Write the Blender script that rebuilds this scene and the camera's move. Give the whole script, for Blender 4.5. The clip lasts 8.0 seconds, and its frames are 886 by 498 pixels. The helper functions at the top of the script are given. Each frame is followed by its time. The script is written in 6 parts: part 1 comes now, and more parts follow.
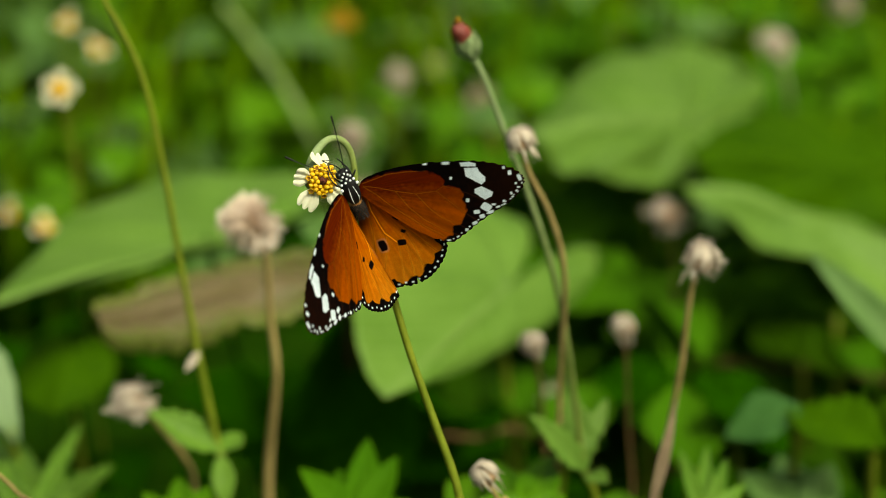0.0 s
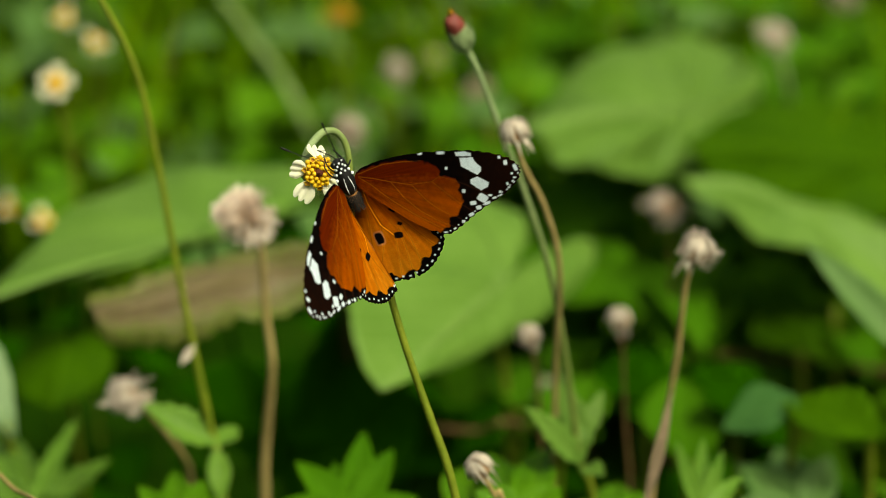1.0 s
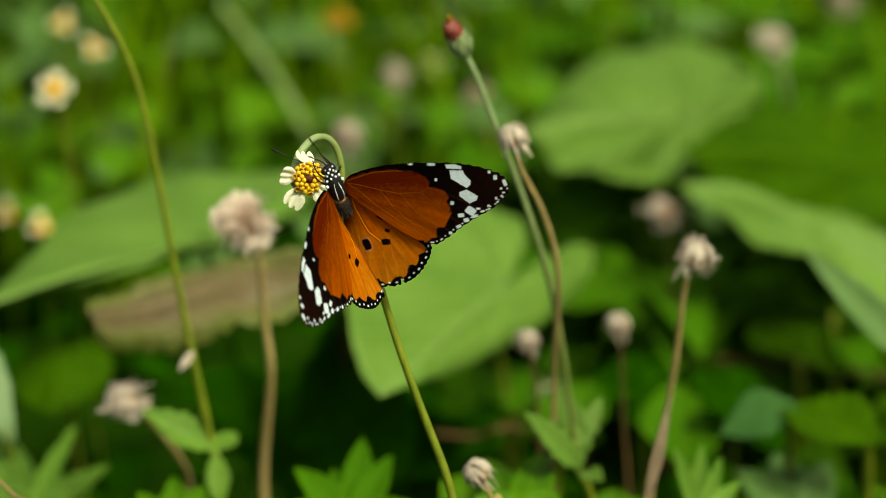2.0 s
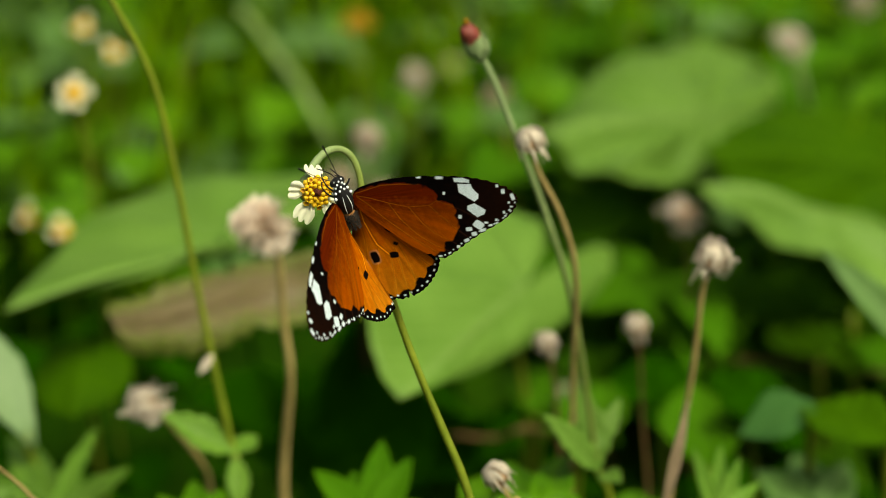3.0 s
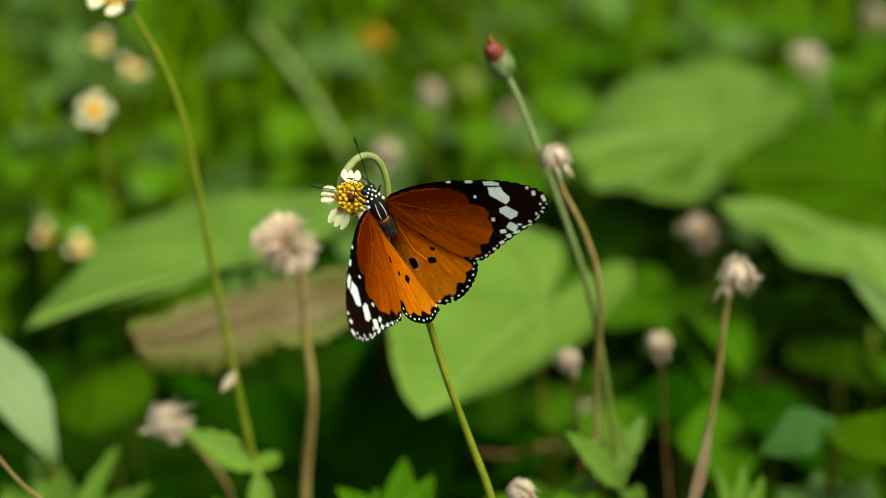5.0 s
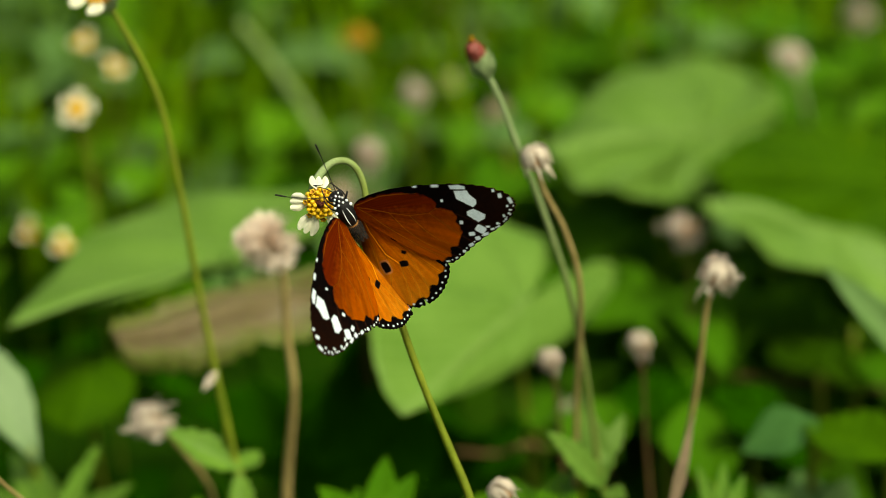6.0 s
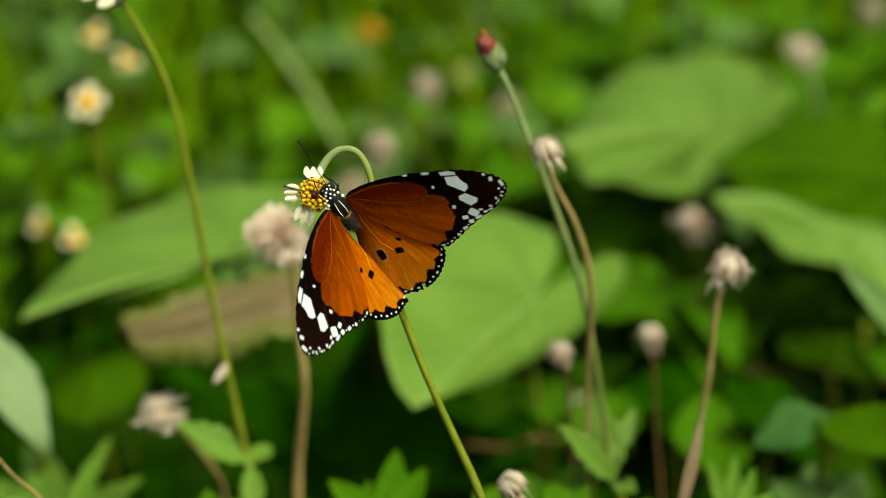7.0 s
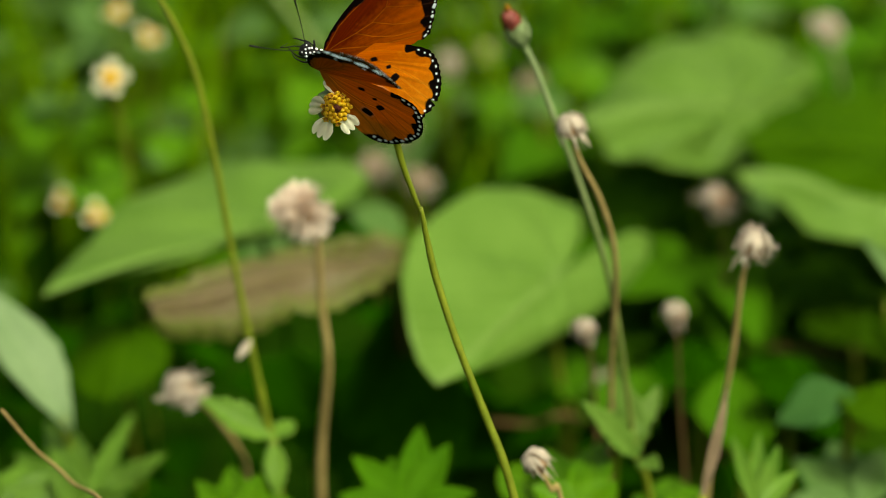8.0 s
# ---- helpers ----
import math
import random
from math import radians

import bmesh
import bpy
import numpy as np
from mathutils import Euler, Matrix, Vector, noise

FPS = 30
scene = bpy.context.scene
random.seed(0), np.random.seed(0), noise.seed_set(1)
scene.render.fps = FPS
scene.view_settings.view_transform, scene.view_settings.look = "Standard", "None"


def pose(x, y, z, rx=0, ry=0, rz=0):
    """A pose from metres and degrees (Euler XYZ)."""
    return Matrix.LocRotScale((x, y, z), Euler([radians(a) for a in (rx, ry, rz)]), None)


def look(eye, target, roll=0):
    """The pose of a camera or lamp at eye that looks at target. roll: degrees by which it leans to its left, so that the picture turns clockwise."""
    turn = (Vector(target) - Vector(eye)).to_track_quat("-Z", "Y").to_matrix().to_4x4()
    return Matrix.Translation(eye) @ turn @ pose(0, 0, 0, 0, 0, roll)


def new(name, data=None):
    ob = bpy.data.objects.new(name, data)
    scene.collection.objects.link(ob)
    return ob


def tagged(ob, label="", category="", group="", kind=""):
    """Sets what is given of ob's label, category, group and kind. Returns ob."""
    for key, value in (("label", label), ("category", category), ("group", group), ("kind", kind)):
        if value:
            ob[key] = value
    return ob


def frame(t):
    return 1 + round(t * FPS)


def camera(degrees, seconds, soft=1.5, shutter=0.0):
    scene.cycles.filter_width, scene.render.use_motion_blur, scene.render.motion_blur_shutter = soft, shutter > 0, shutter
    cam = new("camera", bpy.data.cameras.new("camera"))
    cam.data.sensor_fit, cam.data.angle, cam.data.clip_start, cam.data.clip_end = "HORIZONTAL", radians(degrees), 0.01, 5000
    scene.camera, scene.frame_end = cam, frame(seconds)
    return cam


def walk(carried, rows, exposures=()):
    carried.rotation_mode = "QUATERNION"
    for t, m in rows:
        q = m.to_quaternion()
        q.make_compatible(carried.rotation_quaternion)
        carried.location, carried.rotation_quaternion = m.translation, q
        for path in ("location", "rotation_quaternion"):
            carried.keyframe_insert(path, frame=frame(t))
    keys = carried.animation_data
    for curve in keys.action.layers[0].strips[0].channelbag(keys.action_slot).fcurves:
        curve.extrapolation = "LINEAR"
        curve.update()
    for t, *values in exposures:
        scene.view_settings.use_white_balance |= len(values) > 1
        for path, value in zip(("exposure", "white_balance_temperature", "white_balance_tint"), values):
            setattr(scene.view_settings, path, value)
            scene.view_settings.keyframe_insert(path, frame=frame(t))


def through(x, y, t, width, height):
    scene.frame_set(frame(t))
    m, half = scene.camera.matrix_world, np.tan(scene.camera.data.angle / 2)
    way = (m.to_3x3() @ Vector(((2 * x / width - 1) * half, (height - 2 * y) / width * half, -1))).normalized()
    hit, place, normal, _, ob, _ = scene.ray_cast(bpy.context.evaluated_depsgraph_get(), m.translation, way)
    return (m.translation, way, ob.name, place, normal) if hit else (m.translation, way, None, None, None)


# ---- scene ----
cam = camera(16.7, 8.0, soft=0.6)
cam.data.dof.use_dof = True
cam.data.dof.focus_distance = 0.702
cam.data.dof.aperture_fstop = 8.4
walk(cam, [
    (0, pose(-0.00002, 0.00001, 0.54999, 65.00, 0.00, 0.00)),
    (0.5, pose(0.00226, 0.00156, 0.54907, 64.91, 0.08, -0.08)),
    (1, pose(0.00369, 0.00109, 0.54912, 64.88, 0.25, 0.06)),
    (2.5, pose(0.00395, -0.00002, 0.54963, 65.03, 0.26, 0.03)),
    (3, pose(0.00510, -0.00084, 0.55117, 64.97, 0.68, 0.32)),
    (3.5, pose(0.00412, -0.00069, 0.55172, 65.13, 0.82, 0.45)),
    (4, pose(0.00191, -0.00152, 0.55163, 65.26, 0.87, 0.58)),
    (5.5, pose(-0.00001, -0.00004, 0.55153, 65.27, 0.57, 0.29)),
    (6, pose(0.00171, -0.00097, 0.55265, 65.20, 0.55, 0.21)),
    (6.5, pose(0.00232, -0.00166, 0.55327, 65.36, 0.54, 0.35)),
    (7, pose(0.00225, -0.00110, 0.55209, 65.11, 0.61, 0.45)),
    (7.5, pose(0.00121, 0.00006, 0.55086, 64.90, 0.62, 0.54)),
    (8, pose(0.00072, 0.00002, 0.55080, 64.71, 0.67, 0.81))], exposures=[(0.0, 0.42, 7150, -7.5), (8.0, 0.53, 7150, -7.5)])

# ---- light: bright overcast sky with a veiled high sun ----
world = bpy.data.worlds.new("sky")
scene.world = world
world.use_nodes = True
sky = world.node_tree.nodes.new("ShaderNodeTexSky")
sky.sky_type, sky.sun_disc = "NISHITA", False
sky.sun_elevation, sky.sun_rotation = radians(58), radians(135)
sky.air_density, sky.dust_density, sky.ozone_density = 0.6, 8.0, 0.0
background = world.node_tree.nodes["Background"]
background.inputs[1].default_value = 0.105
world.node_tree.links.new(sky.outputs[0], background.inputs[0])
sun_data = bpy.data.lights.new("sun", "SUN")
sun_data.energy, sun_data.angle, sun_data.color = 2.6, radians(18), (1.0, 0.97, 0.90)
sun = new("sun", sun_data)
sun.matrix_world = look((0.44, 0.16, 1.2), (0.0, 0.6, 0.2))

# ---- materials ----


def material(name, rough=0.6, spec=0.4):
    m = bpy.data.materials.new(name)
    m.use_nodes = True
    shader = m.node_tree.nodes["Principled BSDF"]
    shader.inputs["Roughness"].default_value = rough
    shader.inputs["Specular IOR Level"].default_value = spec
    return m, m.node_tree, shader


def node(tree, kind, values=None, **props):
    n = tree.nodes.new(kind)
    for k, v in props.items():
        if k == "operation":
            n.operation = v
        elif k == "attribute_name":
            n.attribute_name = v
        elif k == "blend_type":
            n.blend_type = v
        elif k == "data_type":
            n.data_type = v
    for k, v in (values or {}).items():
        n.inputs[k].default_value = v
    return n


def ramp(tree, stops):
    n = tree.nodes.new("ShaderNodeValToRGB")
    while len(n.color_ramp.elements) < len(stops):
        n.color_ramp.elements.new(0.5)
    for e, (at, colour) in zip(n.color_ramp.elements, stops):
        e.position, e.color = at, (*colour, 1)
    return n


def mottled(name, dark, light, scale=60.0, rough=0.6, spec=0.35, bump=0.15, fine=6.0, through=0.0, vary=0.25, haze=None):
    """A natural surface: two colours mixed by coarse and fine noise, with bump, a shift from object to object, and some light let through."""
    m, tree, shader = material(name, rough, spec)
    link = tree.links.new
    where = node(tree, "ShaderNodeTexCoord")
    coarse = node(tree, "ShaderNodeTexNoise", {"Scale": scale, "Detail": 3.0})
    grain = node(tree, "ShaderNodeTexNoise", {"Scale": scale * fine, "Detail": 4.0})
    link(where.outputs["Object"], coarse.inputs["Vector"])
    link(where.outputs["Object"], grain.inputs["Vector"])
    both = node(tree, "ShaderNodeMath", operation="MULTIPLY_ADD")
    link(grain.outputs["Fac"], both.inputs[0])
    both.inputs[1].default_value = 0.35
    link(coarse.outputs["Fac"], both.inputs[2])
    cr = ramp(tree, [(0.35, dark), (0.95, light)])
    link(both.outputs[0], cr.inputs[0])
    info = node(tree, "ShaderNodeObjectInfo")
    island = node(tree, "ShaderNodeNewGeometry")
    chance = node(tree, "ShaderNodeMath", operation="ADD")
    link(info.outputs["Random"], chance.inputs[0])
    link(island.outputs["Random Per Island"], chance.inputs[1])
    amount = node(tree, "ShaderNodeMapRange", {"From Max": 2.0, "To Min": 1 - vary, "To Max": 1 + vary})
    link(chance.outputs[0], amount.inputs["Value"])
    hsv = node(tree, "ShaderNodeHueSaturation")
    link(amount.outputs[0], hsv.inputs["Value"])
    link(cr.outputs[0], hsv.inputs["Color"])
    link(hsv.outputs[0], shader.inputs["Base Color"])
    b = node(tree, "ShaderNodeBump", {"Strength": bump, "Distance": 0.001})
    link(grain.outputs["Fac"], b.inputs["Height"])
    link(b.outputs[0], shader.inputs["Normal"])
    if through:
        glow = node(tree, "ShaderNodeBsdfTranslucent")
        link(hsv.outputs[0], glow.inputs["Color"])
        mix = node(tree, "ShaderNodeMixShader", {0: through})
        link(shader.outputs[0], mix.inputs[1])
        link(glow.outputs[0], mix.inputs[2])
        link(mix.outputs[0], tree.nodes["Material Output"].inputs["Surface"])
    return m


def leafy(name, dark, light, vein, ribs=7.0, rough=0.45, spec=0.45, through=0.24, patch=None):
    """A leaf blade: mottled green with a pale midrib and side ribs along the blade's own coordinates (across, along)."""
    m = mottled(name, dark, light, 35.0, rough, spec, 0.1, 8.0, through)
    tree = m.node_tree
    link = tree.links.new
    hsv = next(n for n in tree.nodes if n.bl_idname == "ShaderNodeHueSaturation")
    cr = next(n for n in tree.nodes if n.bl_idname == "ShaderNodeValToRGB")
    at = node(tree, "ShaderNodeAttribute", attribute_name="blade")
    split = node(tree, "ShaderNodeSeparateXYZ")
    link(at.outputs["Vector"], split.inputs[0])
    side = node(tree, "ShaderNodeMath", operation="ABSOLUTE")
    link(split.outputs["X"], side.inputs[0])
    slant = node(tree, "ShaderNodeMath", {1: -0.75}, operation="MULTIPLY_ADD")
    link(side.outputs[0], slant.inputs[0])
    link(split.outputs["Y"], slant.inputs[2])
    times = node(tree, "ShaderNodeMath", {1: ribs * 6.2832}, operation="MULTIPLY")
    link(slant.outputs[0], times.inputs[0])
    wave = node(tree, "ShaderNodeMath", operation="COSINE")
    link(times.outputs[0], wave.inputs[0])
    rib = node(tree, "ShaderNodeMapRange", {"From Min": 0.82, "From Max": 1.0, "To Max": 0.4})
    link(wave.outputs[0], rib.inputs["Value"])
    mid = node(tree, "ShaderNodeMapRange", {"From Min": 0.05, "From Max": 0.015, "To Max": 0.6})
    link(side.outputs[0], mid.inputs["Value"])
    top = node(tree, "ShaderNodeMath", operation="MAXIMUM")
    link(rib.outputs[0], top.inputs[0])
    link(mid.outputs[0], top.inputs[1])
    mix = node(tree, "ShaderNodeMix", data_type="RGBA")
    link(top.outputs[0], mix.inputs["Factor"])
    link(cr.outputs[0], mix.inputs["A"])
    mix.inputs["B"].default_value = (*vein, 1)
    link(mix.outputs["Result"], hsv.inputs["Color"])
    if patch:
        spots = node(tree, "ShaderNodeTexNoise", {"Scale": 70.0, "Detail": 5.0})
        rim = node(tree, "ShaderNodeMath", {1: 0.22}, operation="MULTIPLY_ADD")
        link(side.outputs[0], rim.inputs[0])
        link(spots.outputs["Fac"], rim.inputs[2])
        edge = ramp(tree, [(0.58, (0, 0, 0)), (0.74, (1, 1, 1))])
        link(rim.outputs[0], edge.inputs[0])
        worn = node(tree, "ShaderNodeMix", data_type="RGBA")
        link(edge.outputs[0], worn.inputs["Factor"])
        link(mix.outputs["Result"], worn.inputs["A"])
        worn.inputs["B"].default_value = (*patch, 1)
        link(worn.outputs["Result"], hsv.inputs["Color"])
    return m


def fading_stem():
    """A downy pale stem that turns green along its length."""
    m = mottled("downy_stem_fading_to_green", (0.17, 0.23, 0.09), (0.28, 0.35, 0.16), 350.0, 0.75, 0.15, 0.25, 6.0)
    tree = m.node_tree
    link = tree.links.new
    hsv = next(n for n in tree.nodes if n.bl_idname == "ShaderNodeHueSaturation")
    cr = next(n for n in tree.nodes if n.bl_idname == "ShaderNodeValToRGB")
    at = node(tree, "ShaderNodeAttribute", attribute_name="blade")
    split = node(tree, "ShaderNodeSeparateXYZ")
    link(at.outputs["Vector"], split.inputs[0])
    share = node(tree, "ShaderNodeMapRange", {"From Min": 0.2, "From Max": 0.75})
    link(split.outputs["Y"], share.inputs["Value"])
    mix = node(tree, "ShaderNodeMix", data_type="RGBA")
    link(share.outputs[0], mix.inputs["Factor"])
    link(cr.outputs[0], mix.inputs["A"])
    mix.inputs["B"].default_value = (0.142, 0.178, 0.010, 1)
    link(mix.outputs["Result"], hsv.inputs["Color"])
    return m


M_leaf = leafy("broad_leaf_green", (0.074, 0.154, 0.015), (0.130, 0.232, 0.034), (0.166, 0.266, 0.058), rough=0.55, spec=0.15)
# shaded copy of the leaf green: deep shade is put into the colour
M_leaf_deep_shade = leafy("deep_shade_leaf_green", (0.006, 0.034, 0.0005), (0.015, 0.064, 0.0008), (0.022, 0.078, 0.002), rough=0.8, spec=0.0)
M_leaf_grey = leafy("greyish_leaf_green", (0.06, 0.135, 0.022), (0.105, 0.20, 0.042), (0.15, 0.245, 0.065), rough=0.6, spec=0.25)
M_leaf_dry = leafy("withered_leaf", (0.085, 0.058, 0.030), (0.18, 0.130, 0.072), (0.16, 0.14, 0.04), patch=(0.10, 0.15, 0.012), spec=0.12)
# half-shaded copy of the leaf green: part of the shade is in the colour
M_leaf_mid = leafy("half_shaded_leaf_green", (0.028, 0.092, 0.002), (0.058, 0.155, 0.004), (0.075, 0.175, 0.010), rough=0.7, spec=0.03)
# leaf green dimmed so that its colour stands in for weaker light
M_leaf_dimmed = leafy("shade_dimmed_leaf_green", (0.020, 0.058, 0.0006), (0.042, 0.104, 0.0012), (0.060, 0.135, 0.003), rough=0.7, spec=0.03)
M_weed_front = leafy("front_weed_green", (0.058, 0.138, 0.008), (0.118, 0.222, 0.022), (0.17, 0.27, 0.055), ribs=5.0, spec=0.15)
M_withered = mottled("withered_blade", (0.11, 0.08, 0.045), (0.21, 0.155, 0.095), 200.0, 0.75, 0.1, 0.3, 6.0, 0.15)
M_leaf_teal = leafy("bluish_leaf_green", (0.025, 0.085, 0.014), (0.05, 0.13, 0.026), (0.07, 0.15, 0.035), rough=0.65, spec=0.15)
M_weed = leafy("weed_leaf_green", (0.034, 0.110, 0.0012), (0.092, 0.212, 0.005), (0.12, 0.23, 0.015), ribs=5.0, spec=0.08)
M_grass = mottled("grass_green", (0.025, 0.075, 0.001), (0.165, 0.295, 0.004), 40.0, 0.7, 0.05, 0.1, 6.0, 0.35, 0.55)
M_straw = mottled("dry_grass", (0.20, 0.13, 0.04), (0.34, 0.25, 0.10), 60.0, 0.7, 0.2, 0.1, 6.0, 0.1)
M_stem = mottled("green_stem", (0.102, 0.138, 0.006), (0.180, 0.215, 0.014), 150.0, 0.55, 0.3, 0.3, 6.0)
M_stem_pale = mottled("downy_pale_stem", (0.14, 0.22, 0.05), (0.24, 0.33, 0.11), 250.0, 0.7, 0.2, 0.5, 6.0)
M_stem_brown = mottled("brown_dry_stem", (0.21, 0.145, 0.045), (0.36, 0.275, 0.105), 150.0, 0.7, 0.2, 0.3, 6.0)
M_leaf_pale = leafy("pale_leaf", (0.12, 0.20, 0.075), (0.19, 0.28, 0.12), (0.25, 0.34, 0.16), rough=0.6, spec=0.25)
M_dead = mottled("dead_stalk", (0.06, 0.035, 0.012), (0.13, 0.08, 0.028), 150.0, 0.8, 0.1, 0.3, 6.0)
M_neck = fading_stem()
M_ochre = mottled("ochre_petal", (0.22, 0.10, 0.006), (0.36, 0.19, 0.012), 400.0, 0.7, 0.1, 0.3, 5.0, 0.2)
M_husk = mottled("papery_husk", (0.34, 0.265, 0.175), (0.66, 0.58, 0.47), 420.0, 0.75, 0.2, 0.4, 5.0, 0.2)
M_fluff = mottled("seed_fluff", (0.42, 0.29, 0.19), (0.84, 0.76, 0.66), 260.0, 0.85, 0.1, 0.2, 3.0, 0.35, 0.45)
M_core = mottled("seed_core", (0.18, 0.10, 0.05), (0.42, 0.27, 0.15), 500.0, 0.8, 0.1, 0.6, 4.0)
M_ray = mottled("cream_petal", (0.86, 0.84, 0.60), (0.94, 0.92, 0.74), 250.0, 0.55, 0.3, 0.3, 5.0, 0.42, 0.06)
M_yellow = mottled("yellow_floret", (0.66, 0.36, 0.008), (0.90, 0.60, 0.025), 500.0, 0.5, 0.35, 0.3, 5.0, 0.1, 0.18)
M_amber = mottled("amber_floret_mouth", (0.26, 0.11, 0.01), (0.46, 0.22, 0.02), 500.0, 0.6, 0.2, 0.2)
M_maroon = mottled("dark_disc_centre", (0.05, 0.012, 0.008), (0.12, 0.03, 0.012), 700.0, 0.7, 0.2, 0.4)
M_calyx = mottled("green_calyx", (0.10, 0.145, 0.05), (0.22, 0.28, 0.12), 400.0, 0.65, 0.25, 0.4)
M_budred = mottled("red_bud_petal", (0.07, 0.010, 0.010), (0.24, 0.050, 0.030), 400.0, 0.5, 0.35, 0.3)
M_soil = mottled("dark_soil", (0.005, 0.017, 0.0008), (0.014, 0.042, 0.0018), 25.0, 0.95, 0.0, 0.8, 12.0)
M_black = mottled("black_chitin", (0.003, 0.0025, 0.0025), (0.008, 0.007, 0.0065), 900.0, 0.55, 0.25, 0.3)
M_white = mottled("white_scales", (0.84, 0.86, 0.88), (0.92, 0.93, 0.94), 900.0, 0.7, 0.2, 0.2)
M_hair = mottled("grey_hair", (0.012, 0.008, 0.006), (0.06, 0.045, 0.034), 900.0, 0.9, 0.1, 0.5)
M_abdomen = mottled("tawny_abdomen", (0.24, 0.10, 0.025), (0.42, 0.20, 0.06), 500.0, 0.6, 0.3, 0.4)


def wing_material():
    m, tree, shader = material("wing_scales", 0.85, 0.02)
    link = tree.links.new
    at = node(tree, "ShaderNodeAttribute", attribute_name="scales")
    where = node(tree, "ShaderNodeTexCoord")
    grain = node(tree, "ShaderNodeTexNoise", {"Scale": 4500.0, "Detail": 2.0})
    link(where.outputs["Object"], grain.inputs["Vector"])
    amount = node(tree, "ShaderNodeMapRange", {"To Min": 0.8, "To Max": 1.2})
    link(grain.outputs["Fac"], amount.inputs["Value"])
    hsv = node(tree, "ShaderNodeHueSaturation")
    link(at.outputs["Color"], hsv.inputs["Color"])
    link(amount.outputs[0], hsv.inputs["Value"])
    link(hsv.outputs[0], shader.inputs["Base Color"])
    b = node(tree, "ShaderNodeBump", {"Strength": 0.2, "Distance": 0.0002})
    link(grain.outputs["Fac"], b.inputs["Height"])
    link(b.outputs[0], shader.inputs["Normal"])
    glow = node(tree, "ShaderNodeBsdfTranslucent")
    link(hsv.outputs[0], glow.inputs["Color"])
    mix = node(tree, "ShaderNodeMixShader")
    link(at.outputs["Alpha"], mix.inputs[0])
    link(shader.outputs[0], mix.inputs[1])
    link(glow.outputs[0], mix.inputs[2])
    link(mix.outputs[0], tree.nodes["Material Output"].inputs["Surface"])
    return m


M_wing = wing_material()

# ---- building helpers ----


def mesh_of(name, verts, faces, mat, smooth=True, blade=None):
    me = bpy.data.meshes.new(name)
    me.from_pydata([tuple(v) for v in verts], [], faces)
    me.materials.append(mat)
    if blade is not None:
        a = me.attributes.new("blade", "FLOAT_VECTOR", "POINT")
        a.data.foreach_set("vector", np.asarray(blade, dtype=np.float32).ravel())
    if smooth:
        me.polygons.foreach_set("use_smooth", [True] * len(me.polygons))
    me.update()
    return me


def part(name, me, parent, label=""):
    ob = new(name, me)
    ob.parent = parent
    if label:
        tagged(ob, label)
    return ob


def thing(name, at, label, category, group="", kind=""):
    ob = new(name)
    ob.location = at
    ob.empty_display_size = 0.01
    return tagged(ob, label, category, group, kind)


def curve_points(points, steps=10):
    """A smooth line through the points."""
    p = [Vector(q) for q in points]
    p = [p[0] * 2 - p[1]] + p + [p[-1] * 2 - p[-2]]
    out = []
    for a, b, c, d in zip(p, p[1:], p[2:], p[3:]):
        for i in range(steps):
            t = i / steps
            out.append(0.5 * (2 * b + (c - a) * t + (2 * a - 5 * b + 4 * c - d) * t * t + (3 * b - a - 3 * c + d) * t ** 3))
    out.append(p[-2])
    return out


def tube(name, line, radii, mat, sides=10, wobble=0.0, seed=0):
    """A round stem along a line of points; radii from its first to its last end."""
    rng = random.Random(seed)
    verts, faces = [], []
    n = len(line)
    side = None
    for i, p in enumerate(line):
        way = (line[min(i + 1, n - 1)] - line[max(i - 1, 0)]).normalized()
        if side is None:
            side = way.orthogonal().normalized()
        side = (side - way * side.dot(way)).normalized()
        other = way.cross(side)
        s = i / (n - 1)
        r = float(np.interp(s, np.linspace(0, 1, len(radii)), radii)) * (1 + wobble * rng.uniform(-1, 1))
        for k in range(sides):
            a = 2 * math.pi * k / sides
            verts.append(p + (side * math.cos(a) + other * math.sin(a)) * r)
        if i:
            for k in range(sides):
                a, b = (i - 1) * sides + k, (i - 1) * sides + (k + 1) % sides
                faces.append((a, b, b + sides, a + sides))
    faces.append(tuple(range(sides))[::-1])
    faces.append(tuple(range((n - 1) * sides, n * sides)))
    return mesh_of(name, verts, faces, mat)


def fade_along(me, sides):
    """Marks a tube's points by their share of its length, for a colour that changes on the way."""
    rings = len(me.vertices) // sides
    marks = me.attributes.new("blade", "FLOAT_VECTOR", "POINT")
    marks.data.foreach_set("vector", np.array([(0.0, k // sides / (rings - 1), 0.0) for k in range(rings * sides)], np.float32).ravel())


def to_ground(points):
    """The line of a stem, carried on from its last point into the ground."""
    a, b = Vector(points[-2]), Vector(points[-1])
    way = (b - a).normalized()
    way = (way * 0.6 + Vector((0, 0, -1))).normalized()
    end = b + way * (b.z + 0.01) / max(0.2, -way.z)
    return list(points) + [tuple(b.lerp(end, 0.5)), tuple(end)]


